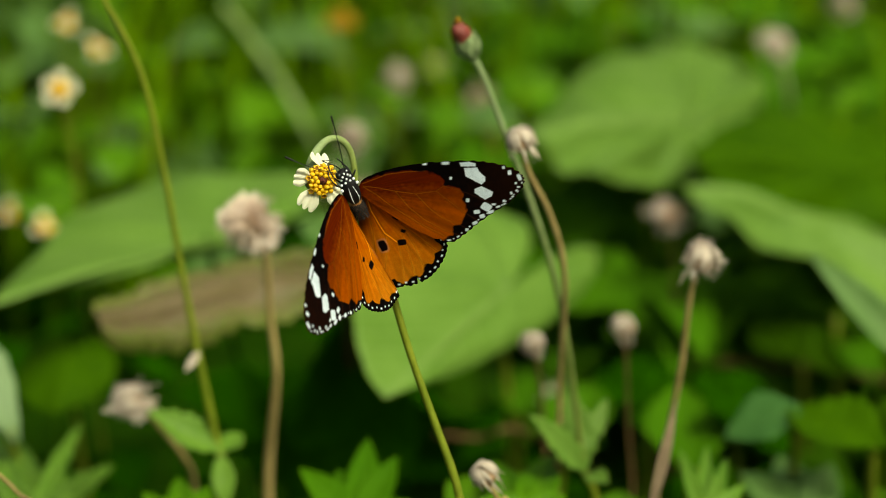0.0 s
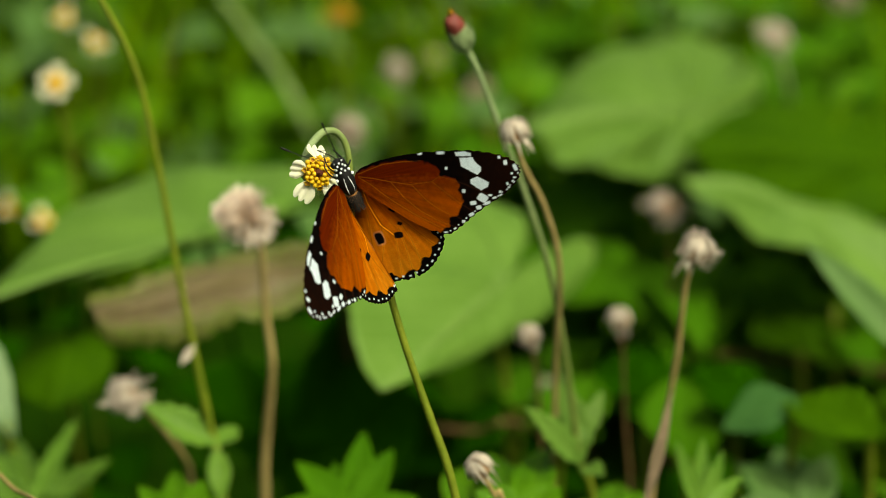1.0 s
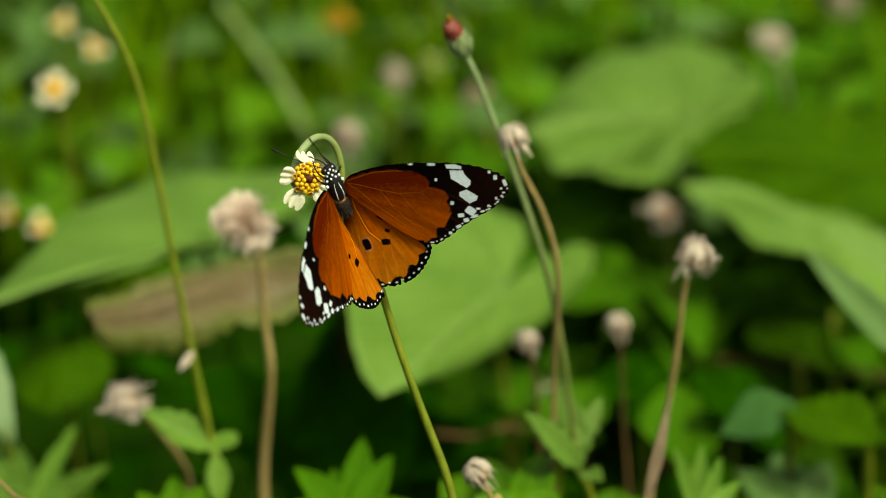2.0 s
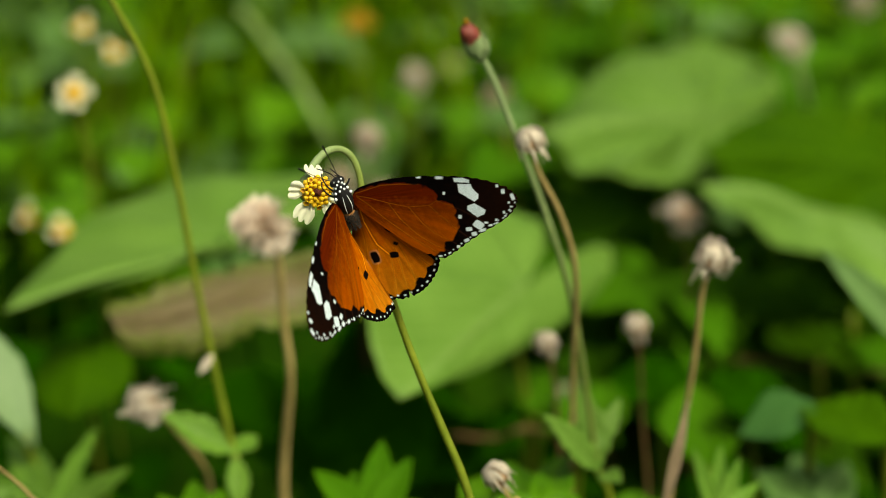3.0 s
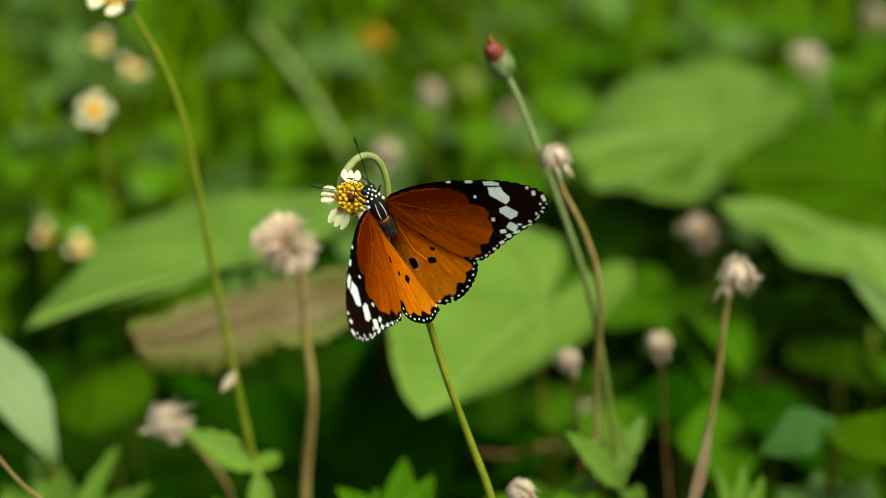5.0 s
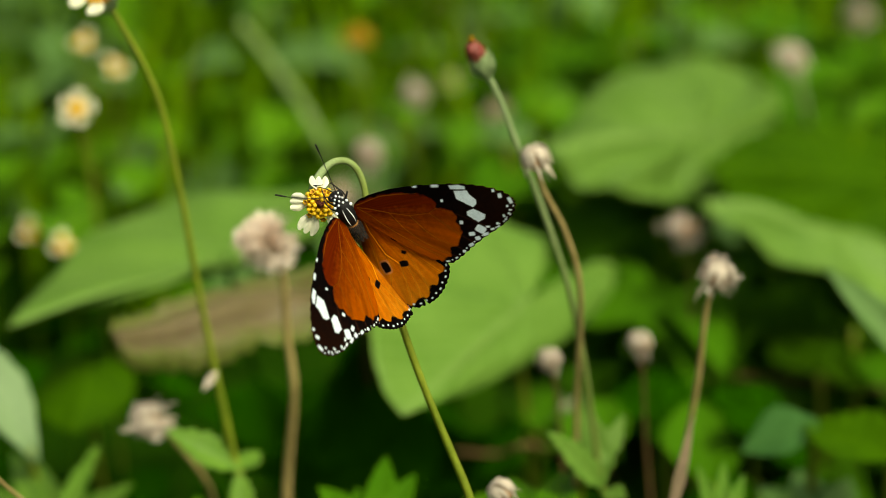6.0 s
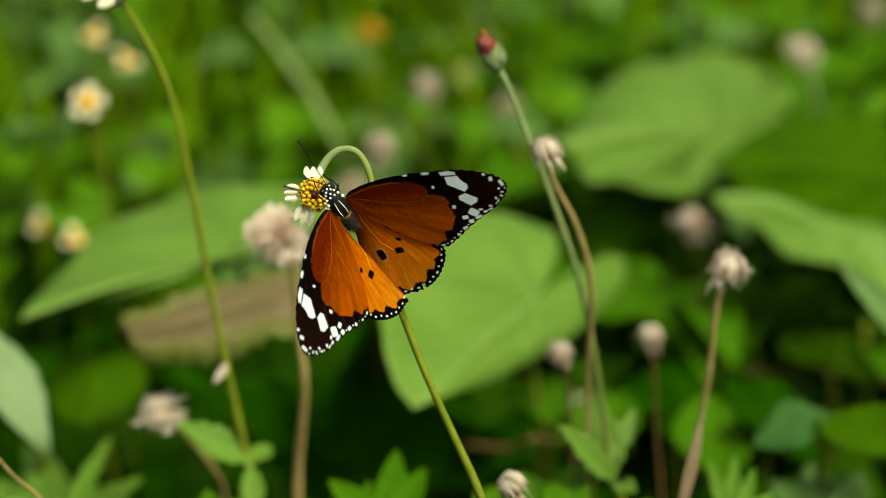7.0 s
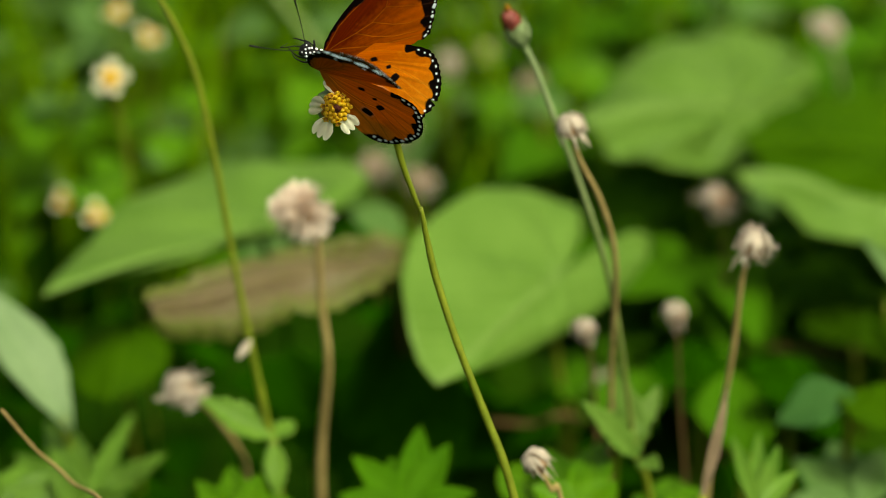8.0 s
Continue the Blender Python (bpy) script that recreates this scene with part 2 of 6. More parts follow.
def ball(name, centre, size, mat, rough=0.0, seed=0, rings=10, around=14, axis=None):
    """A rounded lump, stretched to its three sizes and dented at random."""
    turn = Vector(axis).to_track_quat("Z", "Y").to_matrix() if axis else Matrix.Identity(3)
    verts, faces = [], []
    for i in range(rings + 1):
        t = math.pi * i / rings
        for k in range(around):
            a = 2 * math.pi * k / around
            d = Vector((math.sin(t) * math.cos(a), math.sin(t) * math.sin(a), math.cos(t)))
            s = 1 + rough * noise.noise(d * 2.5 + Vector((seed * 3.1, seed, 0)))
            verts.append(Vector(centre) + turn @ Vector((d.x * size[0], d.y * size[1], d.z * size[2])) * s)
    for i in range(rings):
        for k in range(around):
            a, b = i * around + k, i * around + (k + 1) % around
            faces.append((a, b, b + around, a + around))
    return mesh_of(name, verts, faces, mat)


HEART = [(0.0, 0.05), (0.02, 0.34), (0.08, 0.62), (0.2, 0.9), (0.33, 1.0), (0.5, 0.92), (0.68, 0.76), (0.84, 0.52), (0.95, 0.27), (1.0, 0.04)]
LANCE = [(0.0, 0.06), (0.1, 0.35), (0.25, 0.8), (0.4, 1.0), (0.6, 0.85), (0.8, 0.5), (0.93, 0.2), (1.0, 0.01)]
BLUNT = [(0.0, 0.2), (0.1, 0.65), (0.3, 1.0), (0.6, 1.0), (0.85, 0.85), (0.96, 0.6), (1.0, 0.3)]


def blade_mesh(name, base, tip, width, face, mat, shape=HEART, fold=0.15, droop=0.1, ruffle=0.04, teeth=0, lobe=0.12, thick=0.0004, seed=0, nu=16, nv=26, pleat=0.012, ragged=0.0):
    """A leaf blade from base to tip: face is the way its upper side looks; fold raises its halves, droop bends it down along its length."""
    base, tip, face = Vector(base), Vector(tip), Vector(face)
    along = tip - base
    length = along.length
    y = along.normalized()
    x = y.cross(face).normalized()
    z = x.cross(y)
    top, marks = [], []
    ss = [s[0] for s in shape]
    ww = [s[1] for s in shape]
    for j in range(nv + 1):
        v = j / nv
        w = float(np.interp(v, ss, ww)) * width / 2
        w *= 1 + ragged * (noise.noise(Vector((v * 9.0, seed, 4.0))) + 0.6 * noise.noise(Vector((v * 24.0, seed, 8.0))))
        if teeth:
            w *= 1 - 0.28 * ((v * teeth) % 1.0)
        for i in range(nu + 1):
            u = 2 * i / nu - 1
            out = u * w
            back = -lobe * length * abs(u) ** 2 * max(0.0, 1 - v * 3.2)
            wave = noise.noise(Vector((u * 1.7 + seed * 5.3, v * 3.1, seed)))
            up = fold * abs(out) - droop * length * v * v + ruffle * width * wave * (0.4 + abs(u)) + pleat * width * math.cos(abs(u) * 4 - v * 40) * (0.3 + abs(u))
            top.append(base + x * out + y * (v * length + back) + z * up)
            marks.append((u, v, 0.0))
    n = (nu + 1) * (nv + 1)
    verts = top + [p - z * thick for p in top]
    faces = []
    for j in range(nv):
        for i in range(nu):
            a = j * (nu + 1) + i
            faces.append((a, a + 1, a + nu + 2, a + nu + 1))
            faces.append((n + a, n + a + nu + 1, n + a + nu + 2, n + a + 1))
    rim = [j * (nu + 1) for j in range(nv, -1, -1)] + [i for i in range(1, nu + 1)] + [j * (nu + 1) + nu for j in range(1, nv + 1)] + [nv * (nu + 1) + i for i in range(nu - 1, 0, -1)]
    for a, b in zip(rim, rim[1:] + rim[:1]):
        faces.append((a, n + a, n + b, b))
    return mesh_of(name, verts, faces, mat, blade=marks + marks)


def leaf(name, base, tip, width, face, mat, label, foot=None, stalk=0.0016, group="", stalk_mat=None, **kw):
    """A single leaf with its stalk, which rises from the ground at foot (or straight below the base)."""
    base, tip = Vector(base), Vector(tip)
    foot = Vector(foot) if foot else Vector((base.x + (base.x - tip.x) * 0.2, base.y + 0.02, -0.005))
    ob = thing(name, foot, label, "leaf", group)
    me = blade_mesh("blade", base - foot, tip - foot, width, face, mat, **kw)
    part("blade", me, ob)
    mid = (base + foot) / 2 + Vector((0, 0, 0.02))
    start = base - Vector((0, 0, 0.002))
    part("stalk", tube("stalk", curve_points([start - foot, base - foot - Vector((0, 0, 0.004)), mid - foot, (0, 0, 0)], 6), [stalk * 0.8, stalk], stalk_mat or M_stem, 7), ob)
    return ob


def heart_radius(a):
    """How far the rim of a heart-shaped blade lies from its base, by the angle from the tip."""
    return float(np.interp(a, (0, 0.10, 0.3, 0.6, 1.0, 1.5, 2.0, 2.4, 2.75, 3.0, 3.14), (1.0, 0.95, 0.87, 0.82, 0.80, 0.80, 0.80, 0.78, 0.66, 0.38, 0.06)))


def vine_leaf(base, tip, left, right, mat, label, group="", pleat=0.02, curl=0.10, ruffle=0.03, seed=0, thick=0.0004, stalk=0.0014, foot=None, stalk_mat=None):
    """A heart-shaped leaf whose halves, toward left and right of its midrib, each have their own slant; ribs fan out from the base."""
    base, tip, left, right = (Vector(v) for v in (base, tip, left, right))
    foot = Vector(foot) if foot else Vector((base.x + (base.x - tip.x) * 0.15, base.y + 0.03, -0.005))
    ob = thing("vine_leaf", foot, label, "leaf", group)
    axis = tip - base
    size = axis.length
    halves = {-1: left - base, 1: right - base}
    up = {k: (axis.cross(v) * -k).normalized() for k, v in halves.items()}
    mean = (up[-1] + up[1]).normalized()
    nt, nr = 64, 18
    top, marks = [], []
    for i in range(nt + 1):
        a = math.pi * (2 * i / nt - 1)
        k = -1 if a < 0 else 1
        rim = heart_radius(abs(a)) * (1 + 0.035 * noise.noise(Vector((a * 2.2, seed * 3.7, 0))))
        blend = min(1.0, abs(math.sin(a)) * 2.5)
        n = (mean * (1 - blend) + up[k] * blend).normalized()
        for j in range(nr + 1):
            f = j / nr
            r = rim * f
            lift = pleat * math.cos(a * 7.0) * f * (0.4 + 0.6 * f) * (1 - 0.6 * max(0, f - 0.7) / 0.3)
            lift += -curl * f ** 3 + ruffle * noise.noise(Vector((a * 2.6, f * 2.0, seed + 9.1))) * (0.3 + f)
            top.append(base - foot + axis * math.cos(a) * r + halves[k] * abs(math.sin(a)) * r + n * lift * size)
            marks.append((math.sin(a) * r, math.cos(a) * r, 0.0))
    count = len(top)
    verts = top + [q - mean * thick for q in top]
    faces = []
    for i in range(nt):
        for j in range(nr):
            q = i * (nr + 1) + j
            faces.append((q, q + 1, q + nr + 2, q + nr + 1))
            faces.append((count + q, count + q + nr + 1, count + q + nr + 2, count + q + 1))
        q = i * (nr + 1) + nr
        faces.append((q, count + q, count + q + nr + 1, q + nr + 1))
    part("blade", mesh_of("blade", verts, faces, mat, blade=marks + marks), ob)
    line = [mean * -0.004, mean * -0.005, (foot - base) * 0.5 + Vector((0, 0, 0.01)), foot - base]
    part("stalk", tube("stalk", curve_points([q + base - foot for q in line], 6), [stalk * 0.8, stalk], stalk_mat or M_stem, 7), ob)
    return ob


# ---- ground ----


def ground():
    n = 90
    verts, faces = [], []
    xs = [math.copysign(abs(t) ** 3 * 60 + abs(t) * 1.2, t) for t in np.linspace(-1, 1, n)]
    for y in xs:
        for x in xs:
            h = 0.012 * noise.noise(Vector((x * 6, y * 6, 0))) + 0.006 * noise.noise(Vector((x * 21, y * 21, 3)))
            verts.append((x, y + 0.9, h if abs(x) < 4 and abs(y) < 4 else 0.3 * noise.noise(Vector((x * 0.1, y * 0.1, 0)))))
    for j in range(n - 1):
        for i in range(n - 1):
            a = j * n + i
            faces.append((a, a + 1, a + n + 1, a + n))
    ob = new("ground", mesh_of("ground", verts, faces, M_soil))
    tagged(ob, "dark damp mossy soil under weeds and grass", "ground", kind="structure")


def grass(name, count, xr, yr, height, width, mat, label, seed, lean=0.5, gaps=()):
    """Many narrow bent blades rooted in the ground."""
    rng = random.Random(seed)
    verts, faces = [], []
    while count:
        x, y = rng.uniform(*xr), rng.uniform(*yr)
        if any((x - gx) ** 2 / rx_ ** 2 + (y - gy) ** 2 / ry_ ** 2 < 1 for gx, gy, rx_, ry_ in gaps):
            if rng.random() < 0.98:
                count -= 1
                continue
        count -= 1
        h = rng.uniform(*height)
        a = rng.uniform(0, 6.283)
        w = rng.uniform(*width) / 2
        d = Vector((math.cos(a), math.sin(a), 0))
        s = Vector((-d.y, d.x, 0))
        bend = rng.uniform(0.1, lean)
        k = len(verts)
        foot = Vector((x, y, -0.01))
        for i, t in enumerate((0, 0.3, 0.6, 0.85, 1.0)):
            p = foot + Vector((0, 0, h * (t - 0.25 * bend * t * t))) + d * h * bend * t * t
            ww = w * (1, 1, 0.8, 0.45, 0.05)[i]
            verts += [p - s * ww, p + d * ww * 0.3 + Vector((0, 0, -ww * 0.3)), p + s * ww]
            if i:
                b = k + (i - 1) * 3
                faces += [(b, b + 1, b + 4, b + 3), (b + 1, b + 2, b + 5, b + 4)]
    ob = new(name, mesh_of(name, verts, faces, mat))
    return tagged(ob, label, "grass", kind="stuff")


def weeds(name, count, xr, yr, zr, size, mat, label, seed, gaps=(), upright=0.4):
    """Many small pointed leaves on the low plants that cover the ground."""
    rng = random.Random(seed)
    verts, faces, marks = [], [], []
    prof = [(0.0, 0.05), (0.2, 0.75), (0.45, 1.0), (0.75, 0.6), (1.0, 0.02)]
    for _ in range(count):
        x, y, z = rng.uniform(*xr), rng.uniform(*yr), rng.uniform(*zr)
        if any((x - gx) ** 2 / rx_ ** 2 + (y - gy) ** 2 / ry_ ** 2 < 1 for gx, gy, rx_, ry_ in gaps):
            continue
        ln = rng.uniform(*size)
        a = rng.uniform(0, 6.283)
        tilt = rng.uniform(-0.4, 1.0) * upright * 1.6
        d = Vector((math.cos(a) * math.cos(tilt), math.sin(a) * math.cos(tilt), math.sin(tilt)))
        s = Vector((-math.sin(a), math.cos(a), rng.uniform(-0.4, 0.4))).normalized()
        up = s.cross(d) * -1
        k = len(verts)
        w = ln * rng.uniform(0.22, 0.36)
        p0 = Vector((x, y, z))
        for t, q in prof:
            c = p0 + d * ln * t - Vector((0, 0, 0.3 * ln * t * t))
            verts += [c - s * w * q + up * w * q * 0.35, c, c + s * w * q + up * w * q * 0.35]
            marks += [(-q, t, 0), (0, t, 0), (q, t, 0)]
        for i in range(4):
            b = k + i * 3
            faces += [(b, b + 1, b + 4, b + 3), (b + 1, b + 2, b + 5, b + 4)]
    ob = new(name, mesh_of(name, verts, faces, mat, blade=marks))
    return tagged(ob, label, "weeds", kind="stuff")


ground()
GAPS = [(-0.03, 0.95, 0.12, 0.16), (-0.14, 0.95, 0.07, 0.11), (0.04, 0.87, 0.12, 0.09)]
grass("grass", 5200, (-0.7, 0.7), (0.96, 2.6), (0.06, 0.17), (0.0025, 0.006), M_grass, "green meadow grass blades between the weeds", 3, gaps=GAPS)
grass("dry_grass", 180, (-0.6, 0.6), (1.15, 2.4), (0.05, 0.15), (0.0015, 0.003), M_straw, "dry straw-coloured grass blades among the green", 4, 0.9)
weeds("low_weeds", 2600, (-0.6, 0.6), (0.78, 2.4), (0.01, 0.09), (0.018, 0.045), M_weed, "low green weeds covering the meadow floor", 5, gaps=GAPS)
grass("meadow_grass", 15000, (-4.0, 4.0), (-3.0, 6.0), (0.05, 0.13), (0.004, 0.010), M_grass, "green meadow grass all around", 9, 0.8, gaps=[(0.0, 1.3, 0.75, 1.35)])
weeds("pale_weeds", 1100, (-0.6, 0.6), (1.0, 2.4), (0.02, 0.09), (0.02, 0.05), M_leaf_grey, "pale greyish weeds scattered in the meadow", 15, gaps=GAPS)
weeds("meadow_weeds", 5000, (-4.0, 4.0), (-3.0, 6.0), (0.01, 0.07), (0.03, 0.07), M_weed, "low green weeds all over the meadow", 10, gaps=[(0.0, 1.3, 0.75, 1.35)])
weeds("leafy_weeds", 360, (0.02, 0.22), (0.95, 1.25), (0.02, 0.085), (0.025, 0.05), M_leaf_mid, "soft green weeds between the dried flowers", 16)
# ground weeds coloured near black to deepen the shade between plants
weeds("shaded_weeds", 2200, (-0.6, 0.6), (0.75, 2.4), (0.0, 0.04), (0.02, 0.05), M_leaf_deep_shade, "ground weeds with shade painted into their dark green", 6)

# ---- broad vine leaves ----
UP = (0.0, -0.25, 1.0)
VINE = "broad leaves of the vine"
vine_leaf((-0.0736, 0.8800, 0.1435), (-0.1381, 0.8320, 0.1446), (-0.0788, 0.8740, 0.1371), (-0.1040, 0.9550, 0.1411), M_leaf, "broad pale green vine leaf, one half folded down", group=VINE, foot=(-0.07, 0.98, -0.005), stalk_mat=M_leaf_deep_shade, seed=1, curl=0.06)
vine_leaf((0.0199, 0.8720, 0.1288), (-0.0143, 0.7920, 0.1345), (0.0521, 0.9050, 0.1095), (-0.0241, 0.8620, 0.1648), M_leaf, "bright green heart-shaped vine leaf facing outward", group=VINE, seed=2, curl=0.05, pleat=0.012)
vine_leaf((0.0902, 1.0300, 0.1226), (0.0296, 0.9850, 0.1365), (0.0869, 0.9900, 0.1129), (0.0856, 1.1200, 0.1287), M_leaf, "broad bright green vine leaf with deep pleats", group=VINE, seed=4, pleat=0.10, curl=0.06, ruffle=0.08)
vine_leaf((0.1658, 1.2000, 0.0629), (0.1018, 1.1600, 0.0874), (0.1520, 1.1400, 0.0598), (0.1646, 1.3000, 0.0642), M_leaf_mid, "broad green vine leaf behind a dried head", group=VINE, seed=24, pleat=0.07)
# shaded face painted dimmer; the next leaf, in brighter green, is its lit rim
vine_leaf((0.1595, 1.0200, 0.1068), (0.0867, 0.9850, 0.1304), (0.1494, 0.9850, 0.0956), (0.1511, 1.0600, 0.1233), M_leaf_dimmed, "large tilted green vine leaf, its shade painted into the colour", group=VINE, seed=5, pleat=0.05, curl=0.05, ruffle=0.05)
vine_leaf((0.1638, 0.9600, 0.1004), (0.0832, 0.9400, 0.1382), (0.1401, 0.9300, 0.1062), (0.1574, 1.0000, 0.0954), M_leaf, "ruffled green vine leaf catching light", group=VINE, seed=14, pleat=0.02, curl=0.04, ruffle=0.06)
leaf("vine_leaf", (0.2401, 1.3055, 0.0370), (0.1129, 1.1911, 0.0755), 0.048, (0, -0.5, 0.9), M_leaf_mid, "green vine leaf with light rim", group=VINE, fold=0.2, ruffle=0.06, seed=6)
# shade below the upper leaf is put into this blade's colour
vine_leaf((-0.1204, 0.8650, 0.1081), (-0.1228, 0.8450, 0.0998), (-0.1014, 0.8650, 0.1033), (-0.1427, 0.8650, 0.1025), M_leaf_dimmed, "vine leaf with the shade from above painted into its green", group=VINE, seed=7)
# these two hanging leaves carry the dark hollow's shade in their colour
leaf("vine_leaf", (-0.0242, 0.9100, 0.0764), (-0.0445, 0.8700, 0.0488), 0.050, (0.1, -0.8, 0.3), M_leaf_deep_shade, "hanging vine leaf, deep shade painted into its dark green", group=VINE, stalk_mat=M_leaf_deep_shade, seed=25)
leaf("vine_leaf", (-0.0176, 0.8981, 0.1097), (-0.0434, 0.8516, 0.0810), 0.044, (0.3, -0.95, -0.1), M_leaf_deep_shade, "hanging vine leaf, deep shade painted into its dark green", group=VINE, stalk_mat=M_leaf_deep_shade, seed=15)
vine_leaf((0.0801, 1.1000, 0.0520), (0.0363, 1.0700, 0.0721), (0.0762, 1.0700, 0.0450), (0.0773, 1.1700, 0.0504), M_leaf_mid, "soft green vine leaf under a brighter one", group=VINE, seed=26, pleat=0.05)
leaf("withered_leaf", (-0.0306, 0.8450, 0.1498), (-0.1010, 0.7950, 0.1577), 0.026, (0.0, -0.55, 0.8), M_leaf_dry, "withered brownish leaf with olive edges, hanging", foot=(-0.030, 0.92, -0.005), stalk_mat=M_dead, shape=BLUNT, fold=-0.3, droop=0.02, ruffle=0.25, ragged=0.35, seed=8, nu=20, nv=60)
leaf("broad_leaf", (0.1442, 0.8001, 0.1362), (0.1105, 0.8157, 0.1698), 0.012, (-0.2, -0.5, 0.9), M_leaf_grey, "narrow greyish green leaf with pale rib", shape=LANCE, fold=0.3, seed=9)
leaf("vine_leaf", (0.1696, 0.8937, 0.1004), (0.1284, 0.9103, 0.1360), 0.03, (0, -0.4, 0.9), M_leaf, "yellowish green vine leaf at the side", group=VINE, fold=0.2, seed=16)
leaf("broad_leaf", (0.1266, 0.7800, 0.1230), (0.1030, 0.8000, 0.1262), 0.026, UP, M_leaf_dimmed, "fresh green leaf close to the ground", shape=LANCE, fold=0.3, seed=10)
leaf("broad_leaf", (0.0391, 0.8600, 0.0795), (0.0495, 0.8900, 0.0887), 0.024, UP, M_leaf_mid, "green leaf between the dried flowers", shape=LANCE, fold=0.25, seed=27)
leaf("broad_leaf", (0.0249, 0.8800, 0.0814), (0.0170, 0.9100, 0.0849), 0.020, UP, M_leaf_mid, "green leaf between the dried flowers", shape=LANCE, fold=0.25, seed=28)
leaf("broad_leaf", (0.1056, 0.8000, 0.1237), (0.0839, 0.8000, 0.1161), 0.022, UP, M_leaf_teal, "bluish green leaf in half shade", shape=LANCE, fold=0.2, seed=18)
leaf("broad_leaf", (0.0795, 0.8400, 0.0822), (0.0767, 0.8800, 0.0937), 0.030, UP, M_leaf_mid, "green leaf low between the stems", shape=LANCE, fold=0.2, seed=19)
leaf("broad_leaf", (0.0179, 0.7300, 0.1258), (0.0014, 0.7500, 0.1299), 0.022, UP, M_weed, "fresh green leaf at the foot of the stems", shape=LANCE, fold=0.3, seed=20)
leaf("broad_leaf", (-0.1302, 0.8000, 0.1179), (-0.1546, 0.8250, 0.1546), 0.020, (0.3, -0.4, 0.9), M_leaf_pale, "pale grey-green upright leaf with bent tip", shape=LANCE, fold=0.2, droop=0.2, seed=12)
leaf("broad_leaf", (0.1130, 0.8611, 0.0778), (0.0855, 0.8504, 0.1021), 0.03, UP, M_leaf_deep_shade, "leaf with shade painted into its deep green", shape=LANCE, seed=13)
leaf("broad_leaf", (-0.0332, 0.9237, 0.1174), (-0.0495, 0.9492, 0.1248), 0.016, (0.2, -0.5, 0.9), M_leaf_grey, "small greyish leaf behind the flower", shape=LANCE, seed=17)

# ---- small weeds in front ----
TOOTHED = "toothed leaves of the small weeds"


def sprig(name, root, tips, widths, mat, label, group="", teeth=0, foot=None, fold=0.35, seed=0):
    """Several pointed leaves that spring from one shoot."""
    root = Vector(root)
    foot = Vector(foot) if foot else Vector((root.x, root.y + 0.01, -0.005))
    ob = thing(name, foot, label, "weed", group)
    part("stem", tube("stem", curve_points([root - foot, (root - foot) * 0.5 + Vector((0.003, 0, 0)), (0, 0, 0)], 6), [0.0011, 0.0016], M_stem, 7), ob)
    for i, (t, w) in enumerate(zip(tips, widths)):
        me = blade_mesh("leaf", root - foot, Vector(t) - foot, w, (0.1 * (-1) ** i, -0.55, 0.85), mat, LANCE, fold, 0.08, 0.05, teeth, 0.0, seed=seed + i, nu=8, nv=28 if teeth else 14)
        part("leaf", me, ob)
    return ob


sprig("weed", (0.1080, 0.7800, 0.0963), [(0.0894, 0.8000, 0.1044), (0.1036, 0.8200, 0.1002), (0.1183, 0.8000, 0.1063), (0.0867, 0.7700, 0.1060)], [0.013, 0.014, 0.013, 0.012], M_leaf_grey, "greyish green weed with broad leaves", seed=191)
sprig("weed", (-0.0235, 0.7200, 0.1308), [(-0.0399, 0.7350, 0.1412), (-0.0432, 0.7200, 0.1368), (-0.0209, 0.7500, 0.1433), (-0.0128, 0.7400, 0.1423), (-0.0295, 0.7400, 0.1383), (-0.0060, 0.7200, 0.1376)], [0.010, 0.009, 0.010, 0.010, 0.009, 0.009], M_leaf_mid, "fresh green weed with pointed leaves", seed=21)
sprig("weed", (-0.1204, 0.7663, 0.1051), [(-0.1457, 0.7951, 0.1101), (-0.1412, 0.8238, 0.1081), (-0.1310, 0.8238, 0.1041), (-0.1095, 0.8046, 0.1192), (-0.0980, 0.7951, 0.1099), (-0.1448, 0.7663, 0.1127), (-0.1135, 0.7951, 0.1080), (-0.1294, 0.7663, 0.1184), (-0.1072, 0.7567, 0.1151)], [0.011, 0.010, 0.010, 0.008, 0.010, 0.011, 0.009, 0.012, 0.011], M_weed_front, "yellowish green weed with a tuft of broad leaves", teeth=5, seed=31)
sprig("weed", (-0.1450, 0.7600, 0.1050), [(-0.1560, 0.7800, 0.1150), (-0.1400, 0.7850, 0.1120), (-0.1300, 0.7750, 0.1140), (-0.1200, 0.7650, 0.1080), (-0.1500, 0.7500, 0.1130)], [0.012, 0.012, 0.011, 0.011, 0.012], M_weed_front, "yellowish green weed with a tuft of broad leaves", seed=36)
sprig("weed", (0.0224, 0.7114, 0.1354), [(0.0137, 0.7462, 0.1390), (0.0304, 0.7469, 0.1404), (0.0101, 0.7147, 0.1424), (0.0336, 0.7241, 0.1388)], [0.012, 0.013, 0.012, 0.012], M_weed, "low green weed with pointed leaves", seed=41)
sprig("weed", (0.0708, 0.7114, 0.1354), [(0.0662, 0.7384, 0.1460), (0.0742, 0.7479, 0.1426), (0.0796, 0.7374, 0.1438), (0.0833, 0.7254, 0.1416)], [0.005, 0.005, 0.005, 0.006], M_weed_front, "slender green weed with narrow leaves", seed=51)
sprig("weed", (0.0666, 0.8842, 0.0800), [(0.0527, 0.9076, 0.0828), (0.0674, 0.9287, 0.0807), (0.0852, 0.9051, 0.0776), (0.0727, 0.8634, 0.0828)], [0.02, 0.022, 0.022, 0.02], M_leaf_deep_shade, "weed with shade painted into its dark green", seed=61)
